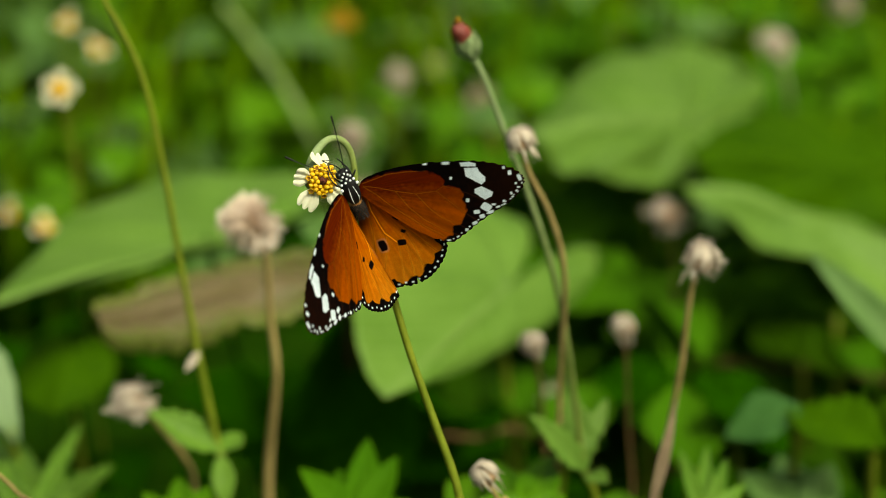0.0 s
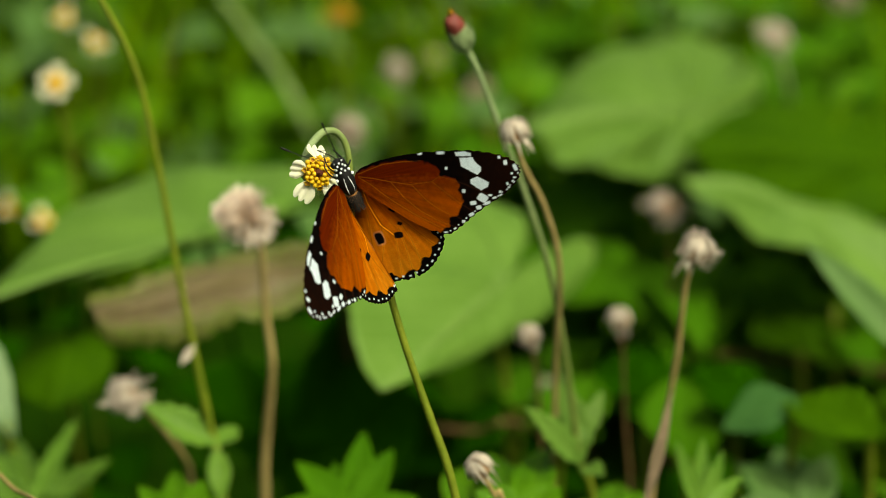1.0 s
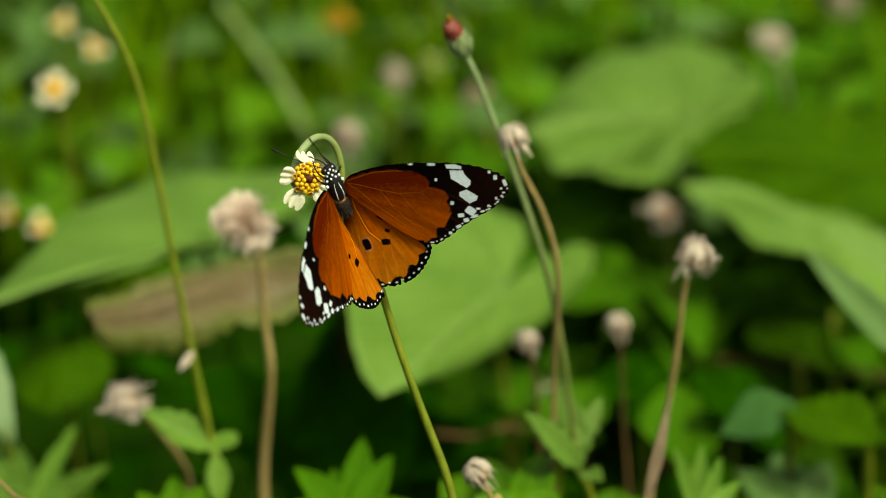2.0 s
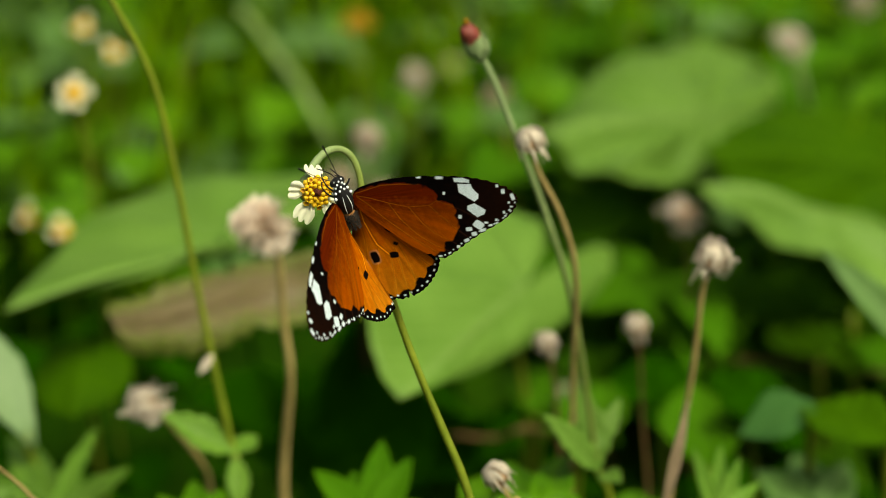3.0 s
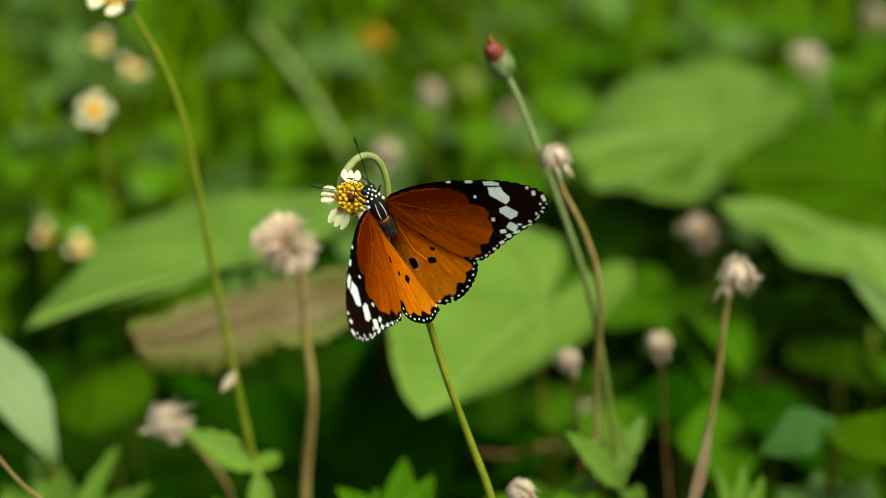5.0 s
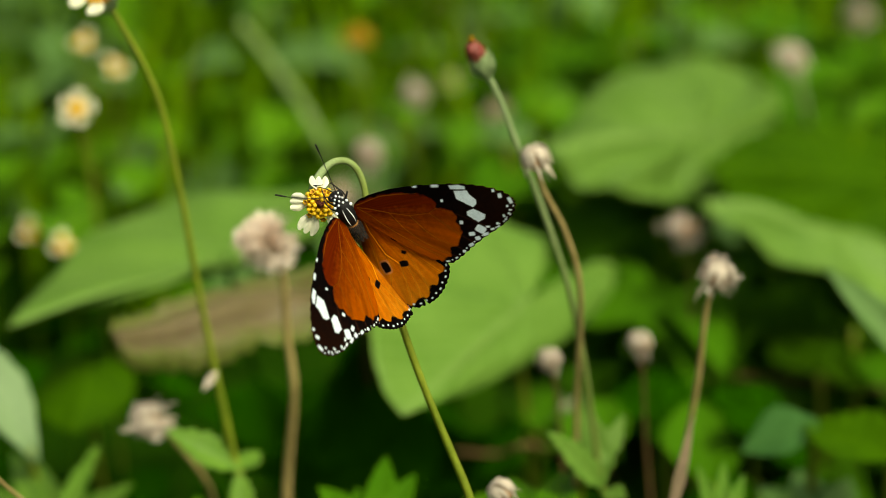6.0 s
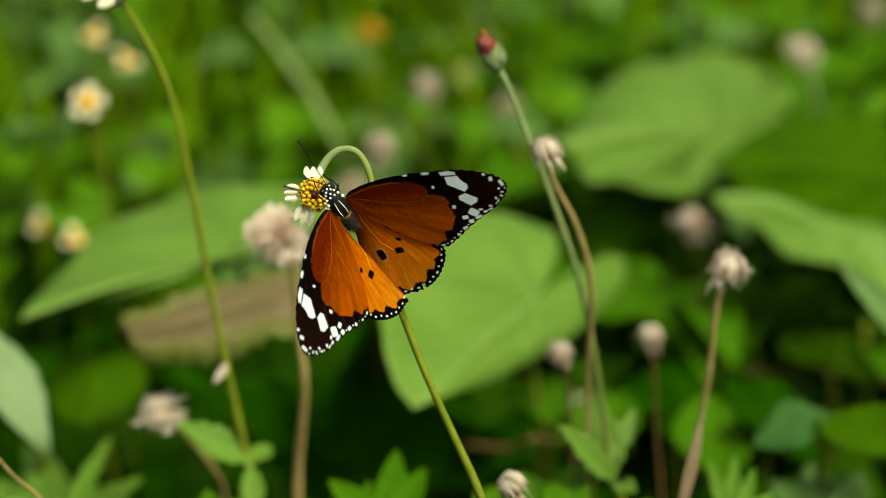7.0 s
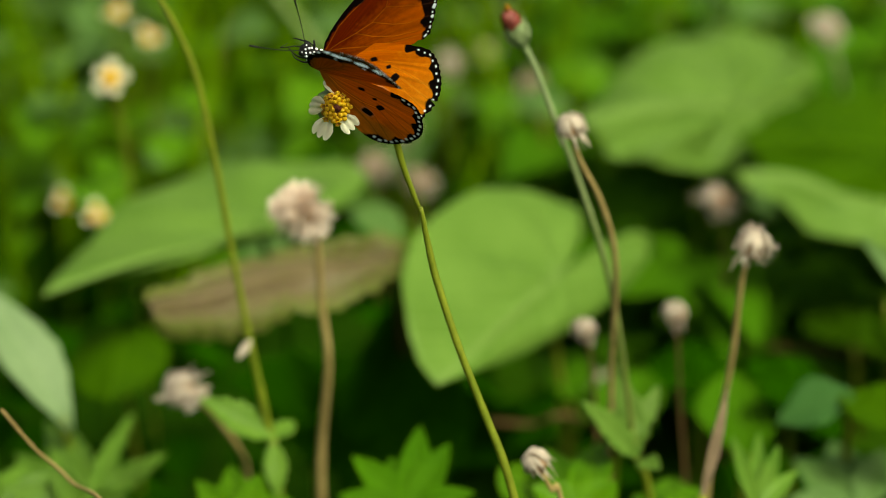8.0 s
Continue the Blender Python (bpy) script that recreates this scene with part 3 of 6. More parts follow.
sprig("weed", (0.1250, 0.9351, 0.0708), [(0.1094, 0.9597, 0.0762), (0.1326, 0.9704, 0.0754), (0.1480, 0.9465, 0.0716)], [0.022, 0.02, 0.022], M_leaf_dimmed, "green weed behind the stems", seed=71)

sprig("weed", (-0.0697, 0.7095, 0.1312), [(-0.0840, 0.7335, 0.1353), (-0.0754, 0.7442, 0.1347), (-0.0651, 0.7341, 0.1367), (-0.0559, 0.7134, 0.1396)], [0.010, 0.011, 0.011, 0.010], M_weed, "low green weed under the stems", teeth=5, seed=101)
sprig("weed", (0.0481, 0.7268, 0.1210), [(0.0396, 0.7489, 0.1210), (0.0512, 0.7691, 0.1170), (0.0589, 0.7496, 0.1225)], [0.012, 0.014, 0.012], M_weed, "low green weed under the stems", seed=111)
sprig("weed", (0.0947, 0.8665, 0.0894), [(0.0854, 0.8898, 0.0919), (0.0976, 0.8995, 0.0891), (0.1097, 0.8866, 0.0851), (0.0981, 0.8451, 0.0907)], [0.018, 0.018, 0.02, 0.018], M_leaf_deep_shade, "weed behind the dried flowers, shade painted into its dark green", seed=121)
sprig("weed", (0.1368, 0.9417, 0.0851), [(0.1314, 0.9664, 0.0907), (0.1434, 0.9664, 0.0907), (0.1510, 0.9524, 0.0842)], [0.014, 0.014, 0.014], M_leaf_dimmed, "green weed at the foot of the vine", seed=131)
# two dark sprigs fill the hollow with painted shade
sprig("weed", (-0.0644, 0.9075, 0.0590), [(-0.0850, 0.8866, 0.0851), (-0.0695, 0.9084, 0.0845), (-0.0504, 0.9068, 0.0810), (-0.0419, 0.8811, 0.0733), (-0.0558, 0.8580, 0.0712), (-0.0767, 0.8691, 0.0713)], [0.03, 0.03, 0.03, 0.03, 0.03, 0.028], M_leaf_deep_shade, "weed with deep shade painted into its dark green", seed=171)
sprig("weed", (-0.0165, 0.9218, 0.0423), [(-0.0336, 0.9083, 0.0607), (-0.0185, 0.9276, 0.0548), (0.0012, 0.9180, 0.0577), (0.0031, 0.8930, 0.0516), (-0.0270, 0.8732, 0.0563)], [0.028, 0.03, 0.03, 0.028, 0.028], M_leaf_deep_shade, "weed with deep shade painted into its dark green", seed=181)
sprig("withered_weed", (0.0927, 1.2107, 0.0703), [(0.0799, 1.2444, 0.0716), (0.0943, 1.2559, 0.0726), (0.1081, 1.2442, 0.0712), (0.0997, 1.1941, 0.0820)], [0.014, 0.014, 0.014, 0.012], M_leaf_dry, "withered olive-brown weed in the far grass", seed=141)
sprig("withered_weed", (0.0681, 1.3264, 0.0345), [(0.0478, 1.3584, 0.0322), (0.0672, 1.3701, 0.0336), (0.0858, 1.3590, 0.0334)], [0.016, 0.014, 0.016], M_leaf_dry, "withered olive-brown weed in the far grass", seed=151)
sprig("withered_weed", (0.0187, 1.0707, 0.1013), [(0.0080, 1.0929, 0.1016), (0.0180, 1.1045, 0.1028), (0.0289, 1.0924, 0.1006)], [0.012, 0.012, 0.012], M_leaf_grey, "greyish weed behind the bud", seed=161)

# ---- flower heads ----


def ray_mesh(length, width, name="petal", mat=None):
    """A strap petal with three rounded teeth at its end, along +x, its face to +z."""
    verts, faces = [], []
    nu, nv = 12, 8
    for j in range(nv + 1):
        v = j / nv
        for i in range(nu + 1):
            u = 2 * i / nu - 1
            tooth = 0.78 + 0.22 * abs(math.cos(u * 1.5 * math.pi)) ** 0.6 - 0.06 * u * u
            w = width / 2 * (0.32 + 0.68 * min(1, v * 1.6) ** 0.7)
            zz = -0.10 * length * v * v + 0.05 * width * math.cos(u * 9.4) + 0.12 * width * u * u
            verts.append(Vector((v * length * tooth, u * w, zz)))
    n = len(verts)
    verts += [p - Vector((0, 0, 0.00015)) for p in verts]
    for j in range(nv):
        for i in range(nu):
            a = j * (nu + 1) + i
            faces += [(a, a + nu + 1, a + nu + 2, a + 1), (n + a, n + a + 1, n + a + nu + 2, n + a + nu + 1)]
    return mesh_of(name, verts, faces, mat or M_ray)


PETAL = ray_mesh(0.0052, 0.0050)
PETAL_SMALL = ray_mesh(0.0043, 0.0046)


def floret_mesh(name, r, closed):
    """A tiny tube flower: a bud knob, or an open cup with five lobes."""
    verts, faces = [], []
    k = 10
    prof = [(0.7, -1.2), (0.95, -0.2), (0.9, 0.4), (0.55, 0.85), (0.05, 1.0)] if closed else [(0.55, -1.2), (0.65, 0.0), (1.0, 0.55), (1.15, 0.75), (0.75, 0.65), (0.45, 0.2), (0.05, -0.1)]
    for j, (pr, pz) in enumerate(prof):
        for i in range(k):
            a = 6.2832 * i / k
            lob = 1.0 if closed or j < 2 else 1 + 0.22 * (1 if i % 2 == 0 else -1) * (1 if j in (2, 3) else 0.3)
            verts.append((pr * r * lob * math.cos(a), pr * r * lob * math.sin(a), pz * r))
    for j in range(len(prof) - 1):
        for i in range(k):
            a, b = j * k + i, j * k + (i + 1) % k
            faces.append((a, b, b + k, a + k))
    me = mesh_of(name, verts, faces, M_yellow)
    if not closed:
        me.materials.append(M_amber)
        for p in me.polygons:
            if p.index >= 4 * k:
                p.material_index = 1
    return me


BUDLET, CUPLET = floret_mesh("floret", 0.00060, True), floret_mesh("floret", 0.00066, False)


def flower_head(parent, matrix, rays, full=True, scale=1.0, seed=0, keyed=None):
    """A coat-button flower head: green calyx, domed yellow disc, and cream rays at the given angles. Its face looks along +z of matrix."""
    rng = random.Random(seed)
    head = keyed
    if head is None:
        head = part("flower_head", ball("calyx", (0, 0, -0.0028), (0.0036, 0.0036, 0.0034), M_calyx, 0.15, seed, 8, 12), parent, "green hairy calyx under the flower")
        head.matrix_local = matrix @ Matrix.Scale(scale, 4)
    turn = matrix.to_3x3().to_4x4() if keyed else Matrix.Identity(4)
    disc = part("disc", ball("disc", (0, 0, 0), (0.0036, 0.0036, 0.0014), M_amber if full else M_yellow, 0.1, seed, 8, 16), head, "dark yellow flower disc")
    disc.matrix_local = turn
    for i, a in enumerate(rays):
        p = part("petal", PETAL if i % 2 == 0 and not (keyed and i == 0) else PETAL_SMALL, head)
        r = radians(a)
        p.matrix_local = turn @ Matrix.Translation((0.0030 * math.cos(r), 0.0030 * math.sin(r), 0.0003)) @ Euler((rng.uniform(-0.2, 0.2), rng.uniform(-0.42, -0.10) + (0.95 if keyed and i == 0 else 0.0), r)).to_matrix().to_4x4()
    count = 38 if full else 16
    for i in range(count):
        q = math.sqrt((i + 0.5) / count)
        if full and q < 0.3:
            continue
        a = i * 2.39996
        r = 0.0037 * q
        z = 0.0015 * math.sqrt(max(0, 1 - 0.75 * q * q))
        f = part("floret", CUPLET if q > 0.78 and i % 3 == 0 else BUDLET, head)
        lean = Vector((math.cos(a) * q * 0.7, math.sin(a) * q * 0.7, 1)).to_track_quat("Z", "Y").to_matrix().to_4x4()
        f.matrix_local = turn @ Matrix.Translation((r * math.cos(a), r * math.sin(a), z + 0.0003)) @ lean @ Matrix.Scale(rng.uniform(0.88, 1.12) * (1.0 if full else 1.5), 4)
    if full:
        c = part("disc_centre", ball("disc_centre", (0, 0, 0.0017), (0.0011, 0.0010, 0.0006), M_maroon, 0.4, seed, 6, 10), head, "dark unopened centre of the disc")
        c.matrix_local = turn
    return head


BRACT = blade_mesh("bract", (0, 0, 0), (0.0082, 0, 0), 0.0012, (0, 0, 1), M_husk, LANCE, 0.25, 0.18, 0.05, 0, 0.0, 0.00015, 2, 4, 7)


def drape_mesh(name, width, tail):
    """A papery bract that lies over a knob of radius one, from its top down its side, with a loose pointed tail."""
    verts, faces = [], []
    nv, nu = 11, 4
    for j in range(nv + 1):
        v = j / nv
        t = 0.12 + 1.75 * v
        flare = 1 + 0.10 * math.sin(v * 3.1) + (0.35 * (v - 0.72) if v > 0.72 else 0)
        x, z = flare * math.sin(t), flare * math.cos(t) - (tail * (v - 0.72) / 0.28 if v > 0.72 else 0)
        w = width * (0.25 + 0.75 * math.sin(min(1.0, v * 1.5) * 1.57)) * (1 - max(0, v - 0.55) / 0.47)
        for i in range(nu + 1):
            u = 2 * i / nu - 1
            verts.append(Vector((x * (1 - 0.10 * u * u), u * w, z + 0.03 * u * u)))
    n = len(verts)
    verts += [p * 0.985 for p in verts]
    for j in range(nv):
        for i in range(nu):
            a = j * (nu + 1) + i
            faces += [(a, a + nu + 1, a + nu + 2, a + 1), (n + a, n + a + 1, n + a + nu + 2, n + a + nu + 1)]
    return mesh_of(name, verts, faces, M_husk)


DRAPES = [drape_mesh("bract", 0.24, 0.15), drape_mesh("bract", 0.19, 0.55), drape_mesh("bract", 0.28, 0.0)]


def seed_head(name, line, size, openness, label, seed, stem=(0.0006, 0.0011), bracts=9, stem_mat=None, axis=None, group="dried heads on bare stems", fluff=0):
    """A dried flower head on its stem: a knob with papery bracts that hang down or spread by openness (0 closed, 1 wide open)."""
    rng = random.Random(seed)
    pts = to_ground(line)
    foot = Vector(pts[-1])
    ob = thing(name, foot, label, "dried flower", group)
    part("stem", tube("stem", curve_points([Vector(p) - foot for p in pts], 8), list(stem), stem_mat or M_stem_brown, 8, 0.05, seed), ob)
    top = Vector(pts[0]) - foot
    up = Vector(axis).normalized() if axis else (Vector(pts[0]) - Vector(pts[1])).normalized()
    part("knob", ball("knob", top, (0.36 * size, 0.36 * size, 0.34 * size), M_core, 0.2, seed, 8, 12, up), ob)
    turn = up.to_track_quat("Z", "Y").to_matrix().to_4x4()
    rowsn = 2 if openness > 0.3 else 1
    if openness < 0.35:
        for i in range(bracts + 3):
            b = part("bract", DRAPES[i % 3], ob)
            a = 6.2832 * (i + rng.uniform(-0.3, 0.3)) / (bracts + 3)
            s = size * (0.40 + 0.02 * (i % 3)) * rng.uniform(0.94, 1.08)
            b.matrix_local = Matrix.Translation(top) @ turn @ Euler((rng.uniform(-0.1, 0.1), rng.uniform(-0.1, 0.1), a)).to_matrix().to_4x4() @ Matrix.Scale(s, 4)
    if fluff:
        verts, faces = [], []
        for _ in range(fluff):
            d = Vector((rng.gauss(0, 1), rng.gauss(0, 1), rng.gauss(0.35, 1))).normalized()
            root = top + turn.to_3x3() @ d * size * 0.28
            ln = size * rng.uniform(0.14, 0.5)
            k = len(verts)
            for j in range(6):
                e = (d + Vector((rng.gauss(0, 0.35), rng.gauss(0, 0.35), rng.gauss(0, 0.35)))).normalized()
                sd = e.orthogonal().normalized() * size * 0.022
                end = root + turn.to_3x3() @ e * ln
                verts += [root - sd, root + sd, end + sd * 0.5, end - sd * 0.5]
                faces.append((k + j * 4, k + j * 4 + 1, k + j * 4 + 2, k + j * 4 + 3))
        part("fluff", mesh_of("fluff", verts, faces, M_fluff), ob, "pale tan seed fluff")
    for ring in range(rowsn):
        for i in range(bracts if openness >= 0.35 else 4):
            b = part("bract", BRACT, ob)
            a = 6.2832 * (i + 0.5 * ring + rng.uniform(-0.25, 0.25)) / bracts
            lift = (openness * 1.6 - 1.35) + ring * 0.75 + rng.uniform(-0.35, 0.5)
            s = size / 0.011 * rng.uniform(0.8, 1.15) * (0.72 if fluff > 100 else 1.0)
            b.matrix_local = Matrix.Translation(top) @ turn @ Euler((0, 0, a)).to_matrix().to_4x4() @ Matrix.Translation((0.2 * size, 0, (0.12 if ring else 0.05) * size)) @ Euler((rng.uniform(-0.5, 0.5), -lift, 0)).to_matrix().to_4x4() @ Matrix.Scale(s, 4)
    return ob


seed_head("dried_flower", [(0.0201, 0.7193, 0.2453), (0.0223, 0.7193, 0.2366), (0.0283, 0.7214, 0.2228), (0.0323, 0.7245, 0.2040), (0.0321, 0.7350, 0.1646)], 0.0090, 0.08, "pale round dried flower head on a thin brown stem", 1, (0.0007, 0.0009))
seed_head("dried_flower", [(0.0687, 0.7250, 0.2085), (0.0661, 0.7250, 0.1988), (0.0644, 0.7270, 0.1757), (0.0615, 0.7300, 0.1515), (0.0590, 0.7300, 0.1336)], 0.0104, 0.22, "ragged dried flower head with papery bracts on a brown stem", 2, (0.0007, 0.0011), 9, fluff=28)
seed_head("dried_flower", [(-0.0532, 0.7612, 0.2024), (-0.0497, 0.7633, 0.1933), (-0.0490, 0.7665, 0.1715), (-0.0476, 0.7665, 0.1535), (-0.0505, 0.7718, 0.1249), (-0.0512, 0.7718, 0.1079)], 0.0134, 0.38, "large fluffy dried flower head on a stout tan stem", 3, (0.00095, 0.00137), 11, fluff=170)
seed_head("dried_flower", [(0.0525, 0.7850, 0.1588), (0.0534, 0.7850, 0.1496), (0.0551, 0.7900, 0.1225), (0.0570, 0.7900, 0.0994)], 0.0082, 0.05, "small pale dried flower head, still closed", 4, (0.0005, 0.0006), 8, M_dead)
seed_head("dried_flower", [(0.0257, 0.7750, 0.1587), (0.0274, 0.7750, 0.1510), (0.0295, 0.7800, 0.1279), (0.0303, 0.7800, 0.1051)], 0.0078, 0.05, "small greyish dried flower head", 5, (0.0005, 0.0006), 8, M_dead)
seed_head("dried_flower", [(-0.0898, 0.7650, 0.1447), (-0.0854, 0.7650, 0.1422), (-0.0751, 0.7700, 0.1237), (-0.0733, 0.7800, 0.1047)], 0.0112, 0.3, "drooping brownish dried flower head", 6, (0.0008, 0.001), 9, axis=(-0.6, -0.5, 0.25), fluff=40)
seed_head("dried_flower", [(0.0105, 0.6650, 0.1769), (0.0143, 0.6650, 0.1691), (0.0174, 0.6670, 0.1613)], 0.0085, 0.1, "small withered flower head with pale bracts", 7, (0.0006, 0.0009), 8, axis=(-0.45, -0.3, 0.8))
seed_head("dried_flower", [(0.1279, 1.0900, 0.1287), (0.1312, 1.0900, 0.1193), (0.1365, 1.1000, 0.0986), (0.1445, 1.1500, 0.0655)], 0.0125, 0.2, "dried flower head on a thick pale stem", 8, (0.0016, 0.0012), 9, M_stem_pale, fluff=15)
for k, (line, size, op) in enumerate([
        ([(-0.0183, 1.1500, 0.0911), (-0.0177, 1.1500, 0.0781), (-0.0183, 1.1500, 0.0503)], 0.0105, 0.3),
        ([(-0.0039, 1.2200, 0.0685), (-0.0047, 1.2200, 0.0547), (-0.0060, 1.2200, 0.0253)], 0.009, 0.6),
        ([(-0.0329, 1.0000, 0.1281), (-0.0322, 1.0000, 0.1154), (-0.0296, 1.0000, 0.0975)], 0.011, 0.2),
        ([(0.0783, 0.9500, 0.1191), (0.0796, 0.9500, 0.1094), (0.0812, 0.9500, 0.0898)], 0.0105, 0.4),
        ([(0.0165, 1.2000, 0.0623), (0.0161, 1.2000, 0.0445), (0.0150, 1.2000, 0.0205)], 0.009, 0.4),
        ([(0.1827, 1.3000, 0.0674), (0.1840, 1.3000, 0.0531), (0.1860, 1.3000, 0.0307)], 0.012, 0.3),
        ([(-0.0455, 1.0500, 0.0895), (-0.0448, 1.0500, 0.0773), (-0.0442, 1.0500, 0.0606)], 0.010, 0.4),
        ([(-0.0277, 1.0500, 0.0832), (-0.0268, 1.0500, 0.0702), (-0.0261, 1.0500, 0.0534)], 0.009, 0.4),
        ([(0.0391, 0.9200, 0.0643), (0.0399, 0.9200, 0.0522), (0.0406, 0.9200, 0.0298)], 0.007, 0.8)]):
    seed_head("dried_flower", line, size, op, "faded dried flower head among the grass", 20 + k, (0.0005, 0.0006), 8, M_dead, fluff=25)


def flower(line, face, label, seed, scale=1.0, rays=(80, 150, 220, 290, 10), stem=(0.0008, 0.0011), stem_mat=None, group="coat-button flowers", full=True):
    pts = to_ground(line)
    foot = Vector(pts[-1])
    ob = thing("coat_button_flower", foot, label, "flower", group)
    part("stem", tube("stem", curve_points([Vector(p) - foot for p in pts], 8), list(stem), stem_mat or M_stem, 8, 0.04, seed), ob)
    m = Matrix.Translation(Vector(pts[0]) - foot) @ Vector(face).to_track_quat("Z", "Y").to_matrix().to_4x4()
    flower_head(ob, m, rays, full, scale, seed)
    return ob


tall_flower = flower([(-0.0945, 0.7518, 0.2798), (-0.0897, 0.7518, 0.2721), (-0.0808, 0.7518, 0.2512), (-0.0759, 0.7518, 0.2233), (-0.0723, 0.7518, 0.1944), (-0.0686, 0.7518, 0.1682), (-0.0652, 0.7518, 0.1459), (-0.0618, 0.7518, 0.1193)], (-0.25, -0.45, 0.85), "white and yellow flower on a tall bending green stem", 1, 1.05, stem=(0.00075, 0.00125))
part("withered_bract", blade_mesh("withered_bract", Vector((-0.0681, 0.7508, 0.1684)) - tall_flower.location, Vector((-0.0719, 0.7476, 0.1633)) - tall_flower.location, 0.0026, (0.2, -0.9, 0.3), M_husk, LANCE, 0.3, 0.1, 0.1, 0, 0.0, 0.0002, 6, 4, 8), tall_flower, "pale withered scrap of leaf")
for k, (line, face, sc) in enumerate([
        ([(-0.1273, 0.9300, 0.1749), (-0.1255, 0.9300, 0.1623), (-0.1234, 0.9300, 0.1417)], (0.05, -0.9, 0.4), 0.80),
        ([(-0.1349, 1.1000, 0.1230), (-0.1350, 1.1000, 0.1080), (-0.1345, 1.1000, 0.0850)], (0.55, -0.4, 0.7), 0.70),
        ([(-0.1462, 1.1000, 0.1335), (-0.1460, 1.1000, 0.1180), (-0.1450, 1.1000, 0.0950)], (-0.3, -0.5, 0.8), 0.72),
        ([(-0.1449, 1.0000, 0.0926), (-0.1447, 1.0000, 0.0816), (-0.1446, 1.0000, 0.0609)], (0.1, -0.6, 0.7), 0.7),
        ([(-0.1644, 1.0500, 0.0754), (-0.1647, 1.0500, 0.0630), (-0.1647, 1.0500, 0.0413)], (0.1, -0.6, 0.7), 0.7)]):
    flower(line, face, "white and yellow flower among the grass", 10 + k, sc, rays=(80, 150, 220, 290, 10) if k == 0 else (100, 200, 330), stem=(0.0005, 0.0006), stem_mat=M_leaf_dimmed if k > 2 else None, full=False)


def yellow_head(line, size, label, seed):
    pts = to_ground(line)
    foot = Vector(pts[-1])
    ob = thing("yellow_flower", foot, label, "flower")
    part("stem", tube("stem", curve_points([Vector(p) - foot for p in pts], 8), [0.0008, 0.001], M_stem, 7), ob)
    top = Vector(pts[0]) - foot
    part("disc", ball("disc", top, (0.4 * size, 0.4 * size, 0.3 * size), M_ochre, 0.2, seed, 8, 12), ob)
    for i in range(10):
        p = part("petal", PETAL_YELLOW, ob)
        a = 6.2832 * i / 10
        p.matrix_local = Matrix.Translation(top) @ Euler((0, 0, a)).to_matrix().to_4x4() @ Matrix.Translation((0.25 * size, 0, 0)) @ Euler((0, 0.3, 0)).to_matrix().to_4x4()
    return ob


PETAL_YELLOW = ray_mesh(0.0045, 0.0030, "petal", M_ochre)
yellow_head([(-0.0424, 1.1800, 0.1057), (-0.0421, 1.1800, 0.0914), (-0.0410, 1.1800, 0.0658)], 0.012, "small orange-yellow flower in the grass", 3)


# ---- the bud and the leaves on its stem ----
def bud_plant():
    pts = to_ground([(0.0071, 0.7280, 0.2667), (0.0107, 0.7280, 0.2592), (0.0159, 0.7280, 0.2448), (0.0228, 0.7280, 0.2255), (0.0293, 0.7280, 0.2040), (0.0340, 0.7322, 0.1782), (0.0394, 0.7384, 0.1379), (0.0434, 0.7384, 0.1251)])
    foot = Vector(pts[-1])
    ob = thing("bud_plant", foot, "closed reddish flower bud on a long green stem", "flower bud")
    fade_along(part("stem", tube("stem", curve_points([Vector(p) - foot for p in pts], 8), [0.0009, 0.0008, 0.0008, 0.0010, 0.0012], M_neck, 8, 0.04, 5), ob, "downy stem, pale above and green below").data, 8)
    part("petal_point", ball("petal_point", Vector(pts[0]) - foot + Vector((-0.0034, -0.001, 0.0090)), (0.0008, 0.0008, 0.001), M_ochre, 0.2, 6, 6, 8), ob, "orange tip of the bud")
    top, up = Vector(pts[0]) - foot, Vector((-0.35, -0.1, 0.9)).normalized()
    part("calyx", ball("calyx", top + up * 0.0018, (0.0031, 0.0031, 0.0044), M_calyx, 0.15, 3, 10, 14, up), ob, "pale green calyx")
    part("petal_tip", ball("petal_tip", top + up * 0.0056 + Vector((-0.0004, 0, 0)), (0.0027, 0.0026, 0.0034), M_budred, 0.3, 4, 9, 12, up), ob, "dark red folded petals")
    turn = up.to_track_quat("Z", "Y").to_matrix().to_4x4()
    for i in range(7):
        a = 6.2832 * i / 7
        s = part("sepal", SEPAL, ob)
        s.matrix_local = Matrix.Translation(top) @ turn @ Euler((0, 0, a)).to_matrix().to_4x4() @ Matrix.Translation((0.0022, 0, -0.001)) @ Euler((0, -1.35, 0)).to_matrix().to_4x4()
    for i, (b, t, w) in enumerate([((0.0396, 0.7363, 0.1381), (0.0252, 0.7280, 0.1608), 0.010), ((0.0396, 0.7363, 0.1381), (0.0351, 0.7436, 0.1610), 0.012), ((0.0385, 0.7363, 0.1444), (0.0464, 0.7488, 0.1552), 0.007), ((0.0403, 0.7363, 0.1372), (0.0453, 0.7280, 0.1401), 0.007)]):
        me = blade_mesh("leaf", Vector(b) - foot, Vector(t) - foot, w, (0.2, -0.6, 0.7), M_leaf, LANCE, 0.35, 0.08, 0.05, 5, 0.0, seed=80 + i, nu=8, nv=28)
        part("leaf", me, ob, "green toothed leaf")


SEPAL = blade_mesh("sepal", (0, 0, 0), (0.0062, 0, 0), 0.0026, (0, 0, 1), M_calyx, LANCE, -0.3, -0.1, 0.03, 0, 0.0, 0.0002, 3, 4, 7)
bud_plant()

